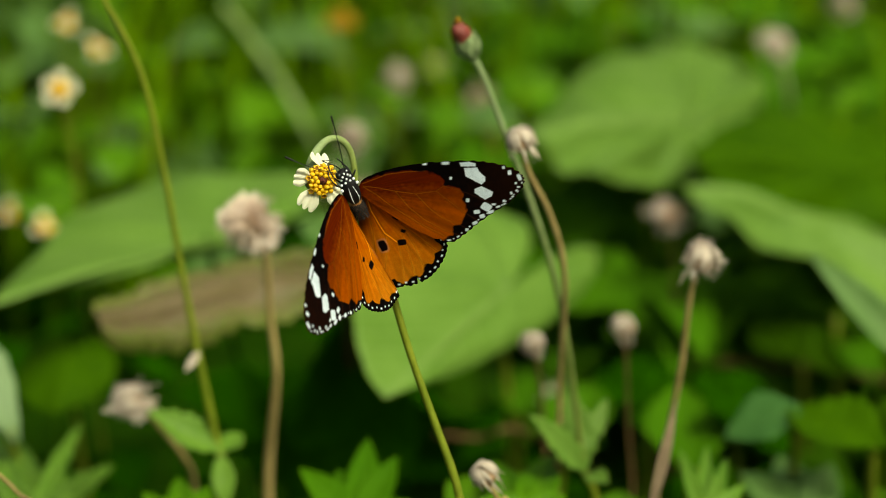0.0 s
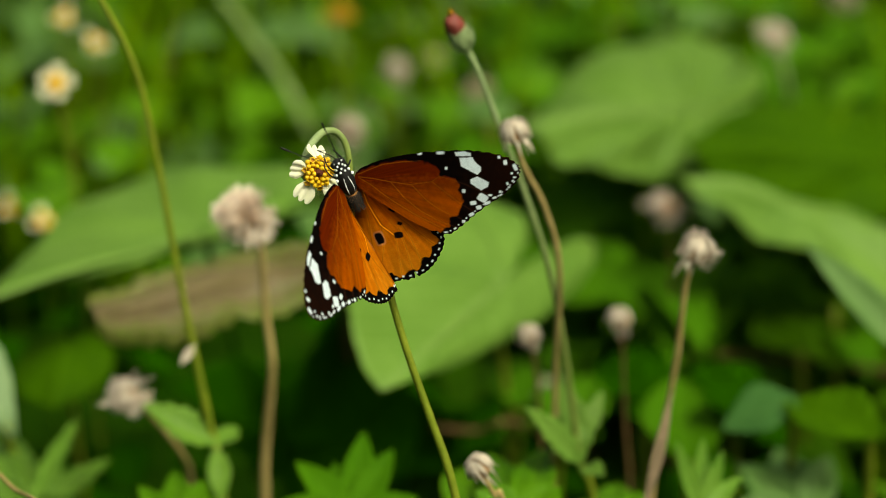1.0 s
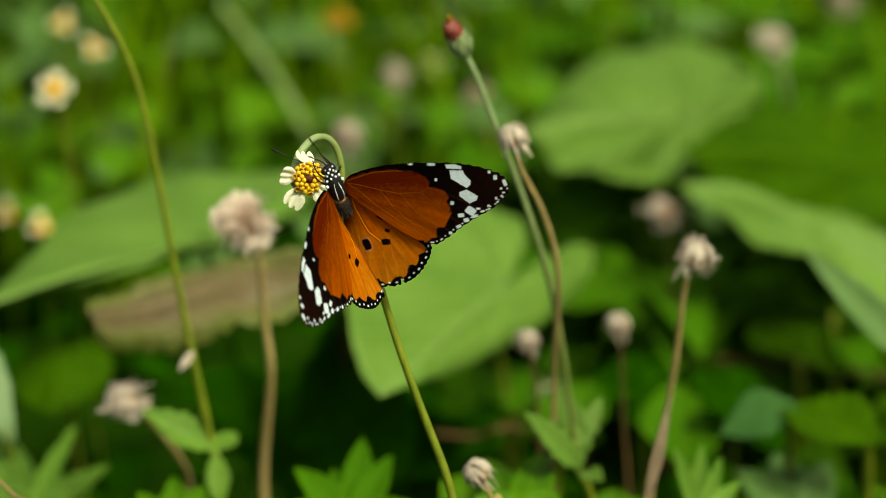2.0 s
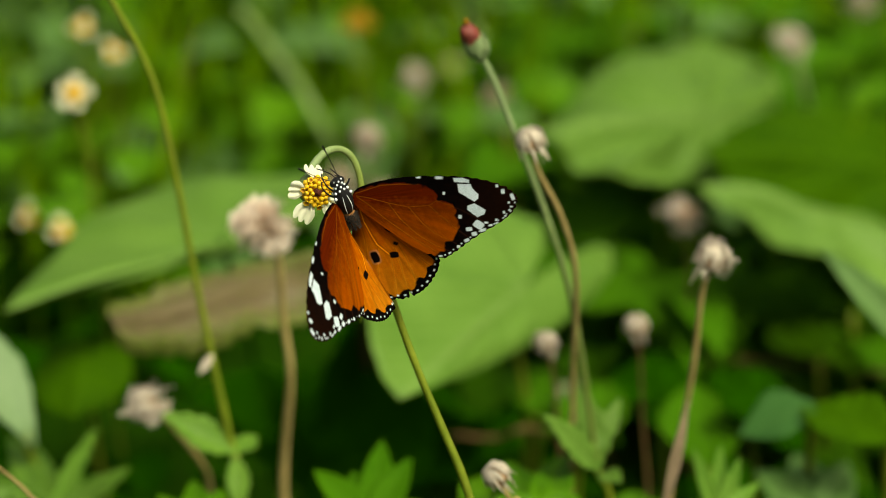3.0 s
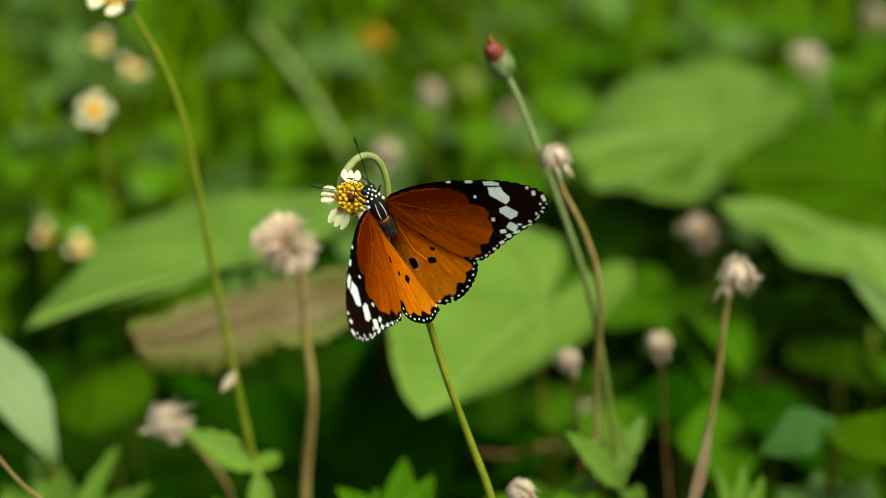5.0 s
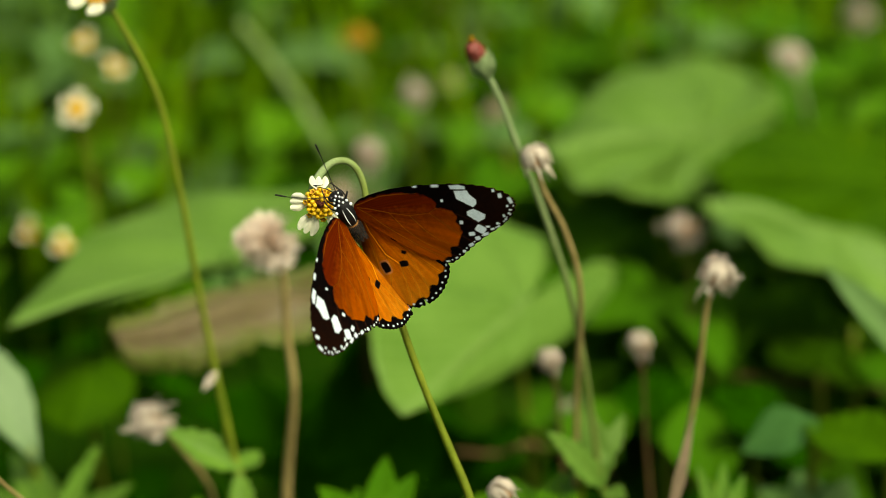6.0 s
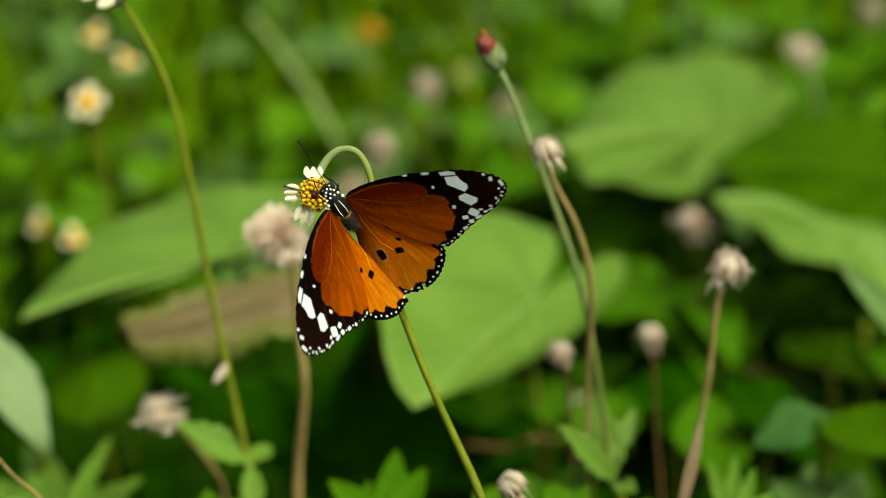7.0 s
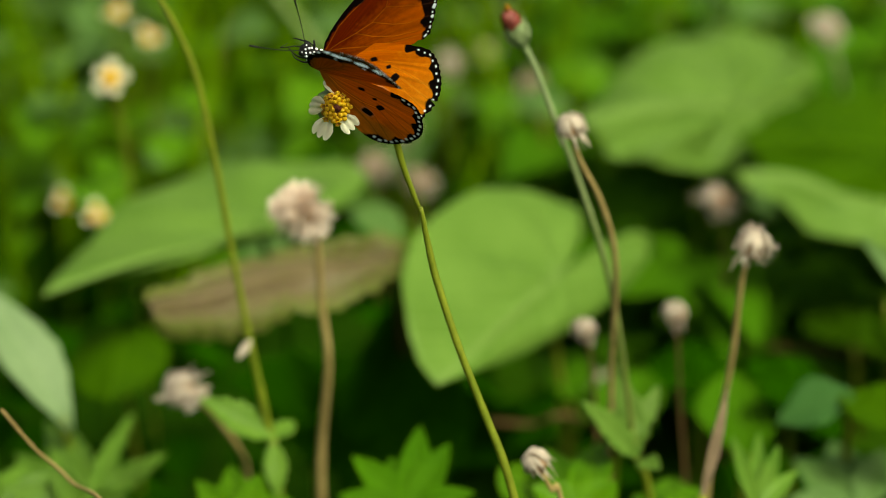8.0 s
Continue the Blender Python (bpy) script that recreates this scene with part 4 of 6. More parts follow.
# the toothed leaves beside the tall stem
sprig("toothed_weed", (-0.0629, 0.7497, 0.1370), [(-0.0829, 0.7497, 0.1512), (-0.0573, 0.7602, 0.1382), (-0.0612, 0.7392, 0.1238)], [0.012, 0.008, 0.008], M_weed_front, "toothed green leaves at a stem joint", TOOTHED, 6, seed=91)


def dry_stalk(line, r, label, mat=None, name="dry_stalk"):
    foot = Vector(line[-1])
    ob = new(name, tube(name, curve_points([Vector(p) - foot for p in line], 8), [r, r * 1.2], mat or M_dead, 7, 0.1, 3))
    ob.location = foot
    return tagged(ob, label, "stalk")


dry_stalk([(0.0781, 0.9500, 0.0632), (0.1231, 0.9500, 0.0609), (0.1681, 0.9300, 0.0624), (0.2378, 1.1013, -0.0459)], 0.0010, "brown dead stalk lying across the weeds")
dry_stalk([(-0.0026, 0.8600, 0.0826), (0.0121, 0.8600, 0.0815), (0.0270, 0.8700, 0.0782), (0.0710, 1.0487, -0.0404)], 0.0009, "dead brown stalk in the shade")
dry_stalk([(-0.0891, 1.1500, 0.1226), (-0.0769, 1.1500, 0.1055), (-0.0647, 1.1500, 0.0856), (-0.0524, 1.1500, 0.0579), (-0.0440, 1.2258, -0.0157)], 0.0017, "thick pale green stalk leaning in the grass", M_stem_pale, "leaning_stalk")
dry_stalk([(-0.0036, 1.3000, 0.0751), (0.0042, 1.3000, 0.0586), (0.0146, 1.3000, 0.0335), (0.0270, 1.3809, -0.0379)], 0.0025, "pale green stalk leaning in the grass", M_stem_pale, "leaning_stalk")
dry_stalk([(-0.1245, 0.6700, 0.1899), (-0.1167, 0.6700, 0.1785), (-0.1086, 0.6700, 0.1695), (-0.0921, 0.6466, 0.1619), (-0.1048, 0.7814, -0.0222)], 0.00045, "thin dry straw bent over", M_straw, "straw")
leaf("withered_grass", (0.0548, 0.6957, 0.1489), (0.0629, 0.7083, 0.1761), 0.0034, (0.2, -0.9, 0.3), M_withered, "narrow dry brown grass blade beside a stem", shape=LANCE, fold=0.3, seed=33)

# ---- the visited flower, swaying ----
PIVOT = Vector((0.00564, 0.63770, 0.17839))
HEAD = Vector((-0.02857, 0.64679, 0.26647))
FACE = (0.30, -0.93, 0.20)


def visited_flower():
    foot = Vector((PIVOT.x + 0.03, PIVOT.y + 0.01, -0.005))
    ob = thing("coat_button_flower", (0, 0, 0), "white and yellow flower nodding on a hooked green stem", "flower", "coat-button flowers")
    low = curve_points([PIVOT, PIVOT.lerp(foot, 0.5) + Vector((0.004, 0, 0)), foot], 8)
    part("lower_stem", tube("lower_stem", low, [0.0011, 0.0014], M_stem, 9), ob)
    line = [(-0.0153, 0.6462, 0.2569), (-0.0140, 0.6463, 0.2477), (-0.0122, 0.6456, 0.2380), (-0.0076, 0.6434, 0.2215), (-0.0022, 0.6414, 0.2053), (0.0025, 0.6394, 0.1916)]
    up = part("upper_stem", tube("upper_stem", curve_points([Vector(p) - PIVOT for p in line] + [Vector((0, 0, 0))], 8), [0.0005, 0.0009, 0.0009, 0.001, 0.0011], M_stem, 10, 0.03, 4), ob, "slender green stem")
    hook = [(-0.0289, 0.6494, 0.2661), (-0.0283, 0.6515, 0.2672), (-0.0270, 0.6527, 0.2698), (-0.0248, 0.6534, 0.2724), (-0.0223, 0.6536, 0.2739), (-0.0194, 0.6531, 0.2740), (-0.0171, 0.6517, 0.2724), (-0.0156, 0.6498, 0.2688), (-0.0151, 0.6479, 0.2641), (-0.0151, 0.6465, 0.2582), (-0.0142, 0.6464, 0.2487), (-0.0123, 0.6457, 0.2387), (-0.0108, 0.6451, 0.2321)]
    neck = part("neck", tube("neck", curve_points([Vector(p) - HEAD for p in hook], 8), [0.0012, 0.00095, 0.0008, 0.0008, 0.00088, 0.00035], M_neck, 10, 0.04, 6), ob, "downy pale hooked neck of the stem")
    fade_along(neck.data, 10)
    face = Vector(FACE).to_track_quat("Z", "Y").to_matrix().to_4x4()
    head = part("flower_head", ball("calyx", face @ Vector((0, 0, -0.0026)), (0.0037, 0.0037, 0.0032), M_calyx, 0.15, 9, 8, 14, FACE), ob, "green hairy calyx under the flower")
    flower_head(ob, face, (84, 166, 232, 305), True, 1.0, 2, head)
    return up, neck, head


stem_up, stem_neck, stem_head = visited_flower()

# ---- the butterfly ----
MM = 0.001


def closed_line(points, steps=8):
    p = [np.array(q, float) for q in points]
    n = len(p)
    out = []
    for i in range(n):
        a, b, c, d = p[i - 1], p[i], p[(i + 1) % n], p[(i + 2) % n]
        for k in range(steps):
            t = k / steps
            out.append(0.5 * (2 * b + (c - a) * t + (2 * a - 5 * b + 4 * c - d) * t * t + (3 * b - a - 3 * c + d) * t ** 3))
    return np.array(out)


FORE = [(2.4, 2.8), (6.1, 5.3), (12.1, 7.3), (19.1, 8.5), (26.4, 9.0), (31.6, 8.6), (36.4, 7.4), (39.3, 5.5), (40.0, 3.8), (39.1, 0.9), (36.5, -2.0), (32.6, -5.0), (29.2, -8.0), (26.6, -10.6), (23.6, -12.4), (17.4, -10.4), (10.1, -6.0), (3.0, -1.0)]
HIND = [(2.2, 0.2), (10.4, -3.2), (17.4, -8.4), (21.6, -12.8), (22.1, -16.0), (21.0, -19.2), (19.3, -21.9), (17.0, -23.9), (14.2, -25.0), (10.8, -25.6), (7.6, -25.6), (5.2, -24.6), (3.6, -22.6), (2.6, -19.6), (2.1, -16.0), (1.3, -9.3), (1.0, -3.1)]
FORE_ORANGE = [(2.7, 2.5), (8.3, 5.2), (12.6, 6.0), (17.0, 6.0), (20.0, 5.2), (21.4, 3.7), (21.6, 2.5), (24.1, 2.1), (25.7, 0.8), (26.2, -1.8), (26.8, -3.8), (26.5, -6.3), (25.0, -7.8), (24.1, -8.7), (24.3, -10.2), (22.8, -11.3), (20.7, -12.4), (17.0, -12.0), (2.0, -1.5)]
BAND = [[(24.8, 8.55), (26.9, 8.75), (28.5, 8.3), (28.5, 7.6), (25.1, 7.45)], [(25.9, 7.1), (29.0, 7.2), (29.4, 6.3), (31.0, 4.8), (31.0, 3.7), (30.2, 2.9), (26.4, 5.0)], [(28.6, 1.7), (30.2, 2.5), (32.9, 1.0), (32.7, -0.2), (31.2, -1.1), (28.7, 0.7)]]
PATCHES = [(16.8, 7.95, 0.48, 0.28, 5), (21.6, 8.3, 0.85, 0.38, 3), (31.6, -3.0, 1.2, 0.95, -30), (29.5, -4.3, 0.7, 0.5, 10), (30.8, -5.4, 0.62, 0.5, 20), (32.7, -4.3, 0.72, 0.38, 20), (29.2, -7.2, 0.62, 0.42, 30), (27.4, -9.1, 0.4, 0.38, 0), (27.2, -1.3, 0.42, 0.5, 0), (23.0, 4.4, 0.3, 0.36, 0), (34.4, -2.9, 0.42, 0.26, 20), (35.6, -1.4, 0.32, 0.34, 0), (37.2, 0.7, 0.28, 0.4, 20)]
TIP_DOTS = [(35.8, -2.2, 0.34, 0.24, 40), (37.6, -0.2, 0.3, 0.24, 40), (38.4, 1.4, 0.28, 0.24, 50), (38.7, 2.3, 0.28, 0.24, 0), (38.1, 3.3, 0.28, 0.3, 0), (36.5, 6.0, 0.45, 0.62, 10), (35.0, 7.3, 0.34, 0.4, 10), (38.8, 4.8, 0.42, 0.85, 25), (33.3, -2.3, 0.42, 0.24, 0), (25.5, -10.9, 0.36, 0.22, 30), (23.4, -11.9, 0.42, 0.2, 10)]
HIND_SPOTS = [(9.9, -7.3, 0.85, 0.5, -25), (11.7, -10.8, 0.6, 0.48, -20), (11.5, -13.7, 1.05, 0.8, 10), (7.1, -14.6, 1.5, 0.95, -68)]
FORE_VEINS = [[(2.7, 2.3), (8.3, 5.0), (12.6, 5.8), (17.0, 6.2)], [(2.9, 1.7), (6.2, 1.4), (10.2, 0.7), (15.0, 0.1), (19.8, 1.0), (21.5, 2.4)], [(2.9, 1.5), (5.8, -0.2), (8.5, -2.4), (11.6, -4.6), (16.1, -7.5), (23.3, -11.3)], [(15.2, 0.0), (18.6, -3.7), (21.8, -6.2), (25.8, -7.8), (28.2, -9.2)], [(19.8, 1.0), (22.9, -1.6), (26.6, -4.5), (30.0, -6.7)], [(10.4, 0.6), (13.5, -3.2), (17.4, -6.6), (22.0, -9.2), (26.6, -10.9)], [(21.5, 2.4), (26.8, 0.7), (34.8, -2.9)]]
HIND_VEINS = [[(3, -1), (10, -4.8), (19, -12)], [(7.4, -11.3), (8.1, -16.4), (7.6, -24.0)], [(10.7, -13.9), (11.4, -17.5), (12.6, -24.5)], [(11.5, -12.0), (13.2, -16.5), (15.2, -23.5)], [(12.0, -10.6), (14.4, -14.6), (17.6, -22.0)], [(11.2, -9.0), (16.4, -13.3), (20.8, -17.0)], [(2.6, -3), (4.6, -10.5), (5.6, -18), (5.8, -24.5)]]
HIND_RIB = [(3.0, -2.2), (4.1, -5.6), (5.9, -8.9), (7.4, -11.3), (10.7, -13.9)]


def to_lines(x, y, lines):
    """Distance from points to the nearest of some polylines."""
    best = np.full(x.shape, 1e9)
    for line in lines:
        for (ax, ay), (bx, by) in zip(line, line[1:]):
            dx, dy = bx - ax, by - ay
            t = np.clip(((x - ax) * dx + (y - ay) * dy) / (dx * dx + dy * dy), 0, 1)
            best = np.minimum(best, np.hypot(x - ax - t * dx, y - ay - t * dy))
    return best


def within(x, y, poly):
    inside = np.zeros(x.shape, bool)
    for (ax, ay), (bx, by) in zip(poly, np.roll(poly, -1, 0)):
        cross = (ay > y) != (by > y)
        inside ^= cross & (x < (bx - ax) * (y - ay) / (by - ay + 1e-12) + ax)
    return inside


def step(d, soft=0.14):
    return np.clip(0.5 - d / (2 * soft), 0, 1)[:, None]


def blot(x, y, spots):
    best = np.full(x.shape, 1e9)
    for cx, cy, a, b, turn in spots:
        c, s = math.cos(radians(turn)), math.sin(radians(turn))
        u, v = (x - cx) * c + (y - cy) * s, -(x - cx) * s + (y - cy) * c
        best = np.minimum(best, ((np.abs(u / a) ** 4 + np.abs(v / b) ** 4) ** 0.25 - 1) * min(a, b))
    return best


def fleck(x, y, f):
    return np.array([noise.noise(Vector((a * f, b * f, 7.7))) for a, b in zip(x, y)])


def streaks(x, y):
    """Fine rays of lighter and darker scales that run from the wing's root outward."""
    a, r = np.arctan2(y - 0.5, x - 1.0), np.hypot(x, y)
    fine = np.array([noise.noise(Vector((p * 26, q * 0.10, 2.2))) for p, q in zip(a, r)])
    wide = np.array([noise.noise(Vector((p * 9, q * 0.07, 5.1))) for p, q in zip(a, r)])
    return (1 + 0.30 * fine + 0.10 * wide)[:, None]


ORANGE, DEEP, PALE = np.array((0.47, 0.105, 0.002)), np.array((0.18, 0.018, 0.001)), np.array((0.70, 0.25, 0.012))
BLACK, BROWN, WHITE = np.array((0.0035, 0.002, 0.0018)), np.array((0.012, 0.004, 0.002)), np.array((0.84, 0.91, 0.95))
TAN = np.array((0.66, 0.23, 0.022))


def margin_dots(line, inset, gap, size, lo, hi):
    """White dots along a stretch of the outer margin."""
    seg = np.hypot(*np.diff(line, axis=0).T)
    run = np.concatenate([[0], np.cumsum(seg)])
    centre = line.mean(0)
    spots = []
    k = 0
    for s in np.arange(run[-1] * lo, run[-1] * hi, gap):
        p = np.array([np.interp(s, run, line[:, 0]), np.interp(s, run, line[:, 1])])
        q = np.array([np.interp(s + 0.2, run, line[:, 0]), np.interp(s + 0.2, run, line[:, 1])]) - p
        inward = np.array([q[1], -q[0]]) / np.hypot(*q)
        if inward @ (centre - p) < 0:
            inward = -inward
        p = p + inward * (inset + 0.25 * (k % 2))
        spots.append((p[0], p[1], size * (1.15 - 0.3 * (k % 2)), size * 0.8, math.degrees(math.atan2(inward[1], inward[0])) + 90))
        k += 1
    return spots


def polygon(x, y, corners):
    """Distance from points to a closed outline, negative inside."""
    line = np.array(list(corners) + [corners[0]], float)
    d = to_lines(x, y, [line])
    return np.where(within(x, y, line[:-1]), -d, d)


def fore_colours(x, y, line, under):
    grain = fleck(x, y, 1.1) * 0.35 + fleck(x, y, 0.35) * 0.3
    t = np.clip((y + 9.0 - 0.16 * (x - 12)) / 11.5 + grain * 0.5, 0, 1)[:, None]
    col = np.array((0.40, 0.082, 0.002)) * (1 - t) + DEEP * 0.7 * t
    if under:
        col = col * 0.35 + TAN * 0.65
    col = col * streaks(x, y)
    v = to_lines(x, y, FORE_VEINS)
    col = col * (1 - 0.36 * step(v - 0.26, 0.20))
    fade = np.clip((27 - x) / 12, 0.15, 1)[:, None]
    col = col + PALE * (0.08 if under else 0.18) * step(v - 0.08, 0.09) * fade
    poly = closed_line(FORE_ORANGE, 4)
    d = polygon(x, y, [tuple(q) for q in poly]) + grain * 0.5 + fleck(x, y, 0.75) * 0.5
    k = 1 - step(d, 0.22)
    t2 = np.clip((x - 24) / 12 + grain, 0, 1)[:, None]
    night = BLACK * (1 - t2) + BROWN * t2
    if under:
        night = night * (1 - t2 * 0.8) + np.array((0.26, 0.085, 0.018)) * t2 * 0.8
    night = night + BROWN * 1.4 * step(v - 0.10, 0.09)
    col = col * (1 - k) + night * k
    white = blot(x, y, PATCHES + TIP_DOTS + margin_dots(line, 0.45, 1.3, 0.2, 0.42, 0.70)) + grain * 0.08
    for corners in BAND:
        white = np.minimum(white, polygon(x, y, corners) + grain * 0.25)
    w = step(white, 0.10)
    tint = (1 - 0.10 * np.clip(fleck(x, y, 1.7) + 0.3, 0, 1))[:, None]
    return col * (1 - w) + WHITE * tint * w


def hind_colours(x, y, line, under):
    grain = fleck(x, y, 1.1) * 0.35 + fleck(x, y, 0.3) * 0.3
    t = np.clip((-y - 8) / 16 + grain * 0.6, 0, 1)[:, None]
    col = ORANGE * (1 - t) + PALE * t
    if under:
        col = col * 0.35 + TAN * 0.65
    col = col * streaks(x, y)
    v = to_lines(x, y, HIND_VEINS)
    col = col * (1 - 0.40 * step(v - 0.10, 0.12))
    h = to_lines(x, y, [HIND_RIB])
    col = col * (1 - 0.35 * step(h - 0.35, 0.25)) + PALE * 0.7 * step(h - 0.14, 0.10)
    if not under:
        root = np.clip((4.6 - x) / 2.6 + grain * 0.6, 0, 1)[:, None] * np.clip((y + 15) / 5, 0, 1)[:, None]
        col = col * (1 - 0.6 * root)
    outer = line[(line[:, 1] < -10) & ((line[:, 0] > 3.2) | (line[:, 1] < -23))]
    d = to_lines(x, y, [outer])
    ang = np.arctan2(y + 13, x - 11)
    edge = 1.75 + 0.55 * np.cos(ang * 15) + 0.7 * np.exp(-((ang + 0.75) / 0.35) ** 2) + grain * 1.2
    k = step(d - edge, 0.2)
    col = col * (1 - k) + BLACK * k
    w = step(blot(x, y, [(a, b, c * 1.22, e * 1.25, f) for a, b, c, e, f in HIND_SPOTS[3:]]), 0.12) * 0.06
    col = col * (1 - w) + WHITE * w
    w = step(blot(x, y, HIND_SPOTS) + grain * 0.3, 0.12)
    col = col * (1 - w) + BLACK * 1.6 * w
    spots = margin_dots(line, 0.75, 1.75, 0.42 if under else 0.24, 0.29, 0.70)
    if under:
        spots += [(7.1, -14.6, 0.6, 0.35, -60)]
    w = step(blot(x, y, spots) + grain * 0.15, 0.10) * step(d - 1.6)
    return col * (1 - w) + WHITE * w


def wing_mesh(name, outline, centre, hinge, colours, side, nicks, torn, rings=120):
    """A thin wing, built in rings about its middle; scales coloured above and below. side: 1 right, -1 left."""
    line = closed_line(outline, 14)
    whole = closed_line(FORE if colours is fore_colours else HIND, 14)
    around = len(line) * 2
    loop = np.empty((around, 2))
    loop[0::2], loop[1::2] = line, (line + np.roll(line, -1, 0)) / 2
    c = np.array(centre)
    ang = np.arange(around)
    wob = 1 + 0.012 * np.array([noise.noise(Vector((i * 0.13, 1.0, torn))) for i in ang]) + 0.010 * np.cos(ang / around * 2 * math.pi * 38) * ((loop[:, 0] > 16) | (loop[:, 1] < -15))
    for at, wide, depth in nicks:
        wob -= depth * np.exp(-((ang / around - at) / wide) ** 2)
    edge = c + (loop - c) * wob[:, None]
    pts = [c[None, :]]
    for r in range(1, rings + 1):
        pts.append(c + (edge - c) * (r / rings) ** 0.85)
    xy = np.vstack(pts)
    x, y = xy[:, 0], xy[:, 1]
    n = len(xy)
    bend = 0.010 * (x - 3) ** 1.0 * np.sin(np.clip((y + 26) / 34, 0, 1) * math.pi) * 0.5 + 0.05 * np.sin(np.arctan2(y, x + 2) * 22) * np.clip(x / 14, 0, 1) - 0.0012 * (x - 2) ** 2
    if colours is hind_colours:
        bend = bend - 0.05 * np.maximum(0, 8 - x) ** 2 * np.clip((-y - 4) / 6, 0, 1)
    hx, hy, hz = hinge
    top = np.stack([(x - hx) * side, y - hy, bend], 1)
    low = top - np.array((0, 0, 0.07))
    verts = np.vstack([top, low]) * MM
    faces = []
    for off, flip in ((0, False), (n, True)):
        for k in range(around):
            a, b = off + 1 + k, off + 1 + (k + 1) % around
            f = (off, a, b)
            faces.append(f if (side < 0) != flip else f[::-1])
        for r in range(1, rings):
            o = off + 1 + (r - 1) * around
            for k in range(around):
                k2 = (k + 1) % around
                f = (o + k, o + around + k, o + around + k2, o + k2)
                faces.append(f if (side < 0) != flip else f[::-1])
    o = 1 + (rings - 1) * around
    for k in range(around):
        k2 = (k + 1) % around
        faces.append((o + k, o + k2, n + o + k2, n + o + k))
    me = bpy.data.meshes.new(name)
    me.from_pydata(verts.tolist(), [], faces)
    me.materials.append(M_wing)
    col = np.ones((2 * n, 4), np.float32)
    veins = to_lines(x, y, FORE_VEINS if colours is fore_colours else HIND_VEINS + [HIND_RIB])
    col[:, 3] = np.tile(0.52 - 0.42 * step(veins - 0.16, 0.12)[:, 0], 2)
    col[:n, :3], col[n:, :3] = colours(x, y, whole, False), colours(x, y, whole, True)
    a = me.attributes.new("scales", "FLOAT_COLOR", "POINT")
    a.data.foreach_set("color", np.clip(col, 0, 1).ravel())
    me.polygons.foreach_set("use_smooth", [True] * len(me.polygons))
    me.update()
    return me


def lathe(name, profile, mat, around=16, flat=1.0):
    """A body part turned about the y axis: (y, radius) pairs in millimetres."""
    verts, faces = [], []
    for y, r in profile:
        for k in range(around):
            a = 6.2832 * k / around
            verts.append((r * math.cos(a) * MM, y * MM, r * flat * math.sin(a) * MM))
    for j in range(len(profile) - 1):
        for k in range(around):
            a, b = j * around + k, j * around + (k + 1) % around
            faces.append((a, a + around, b + around, b))
    return mesh_of(name, verts, faces, mat)


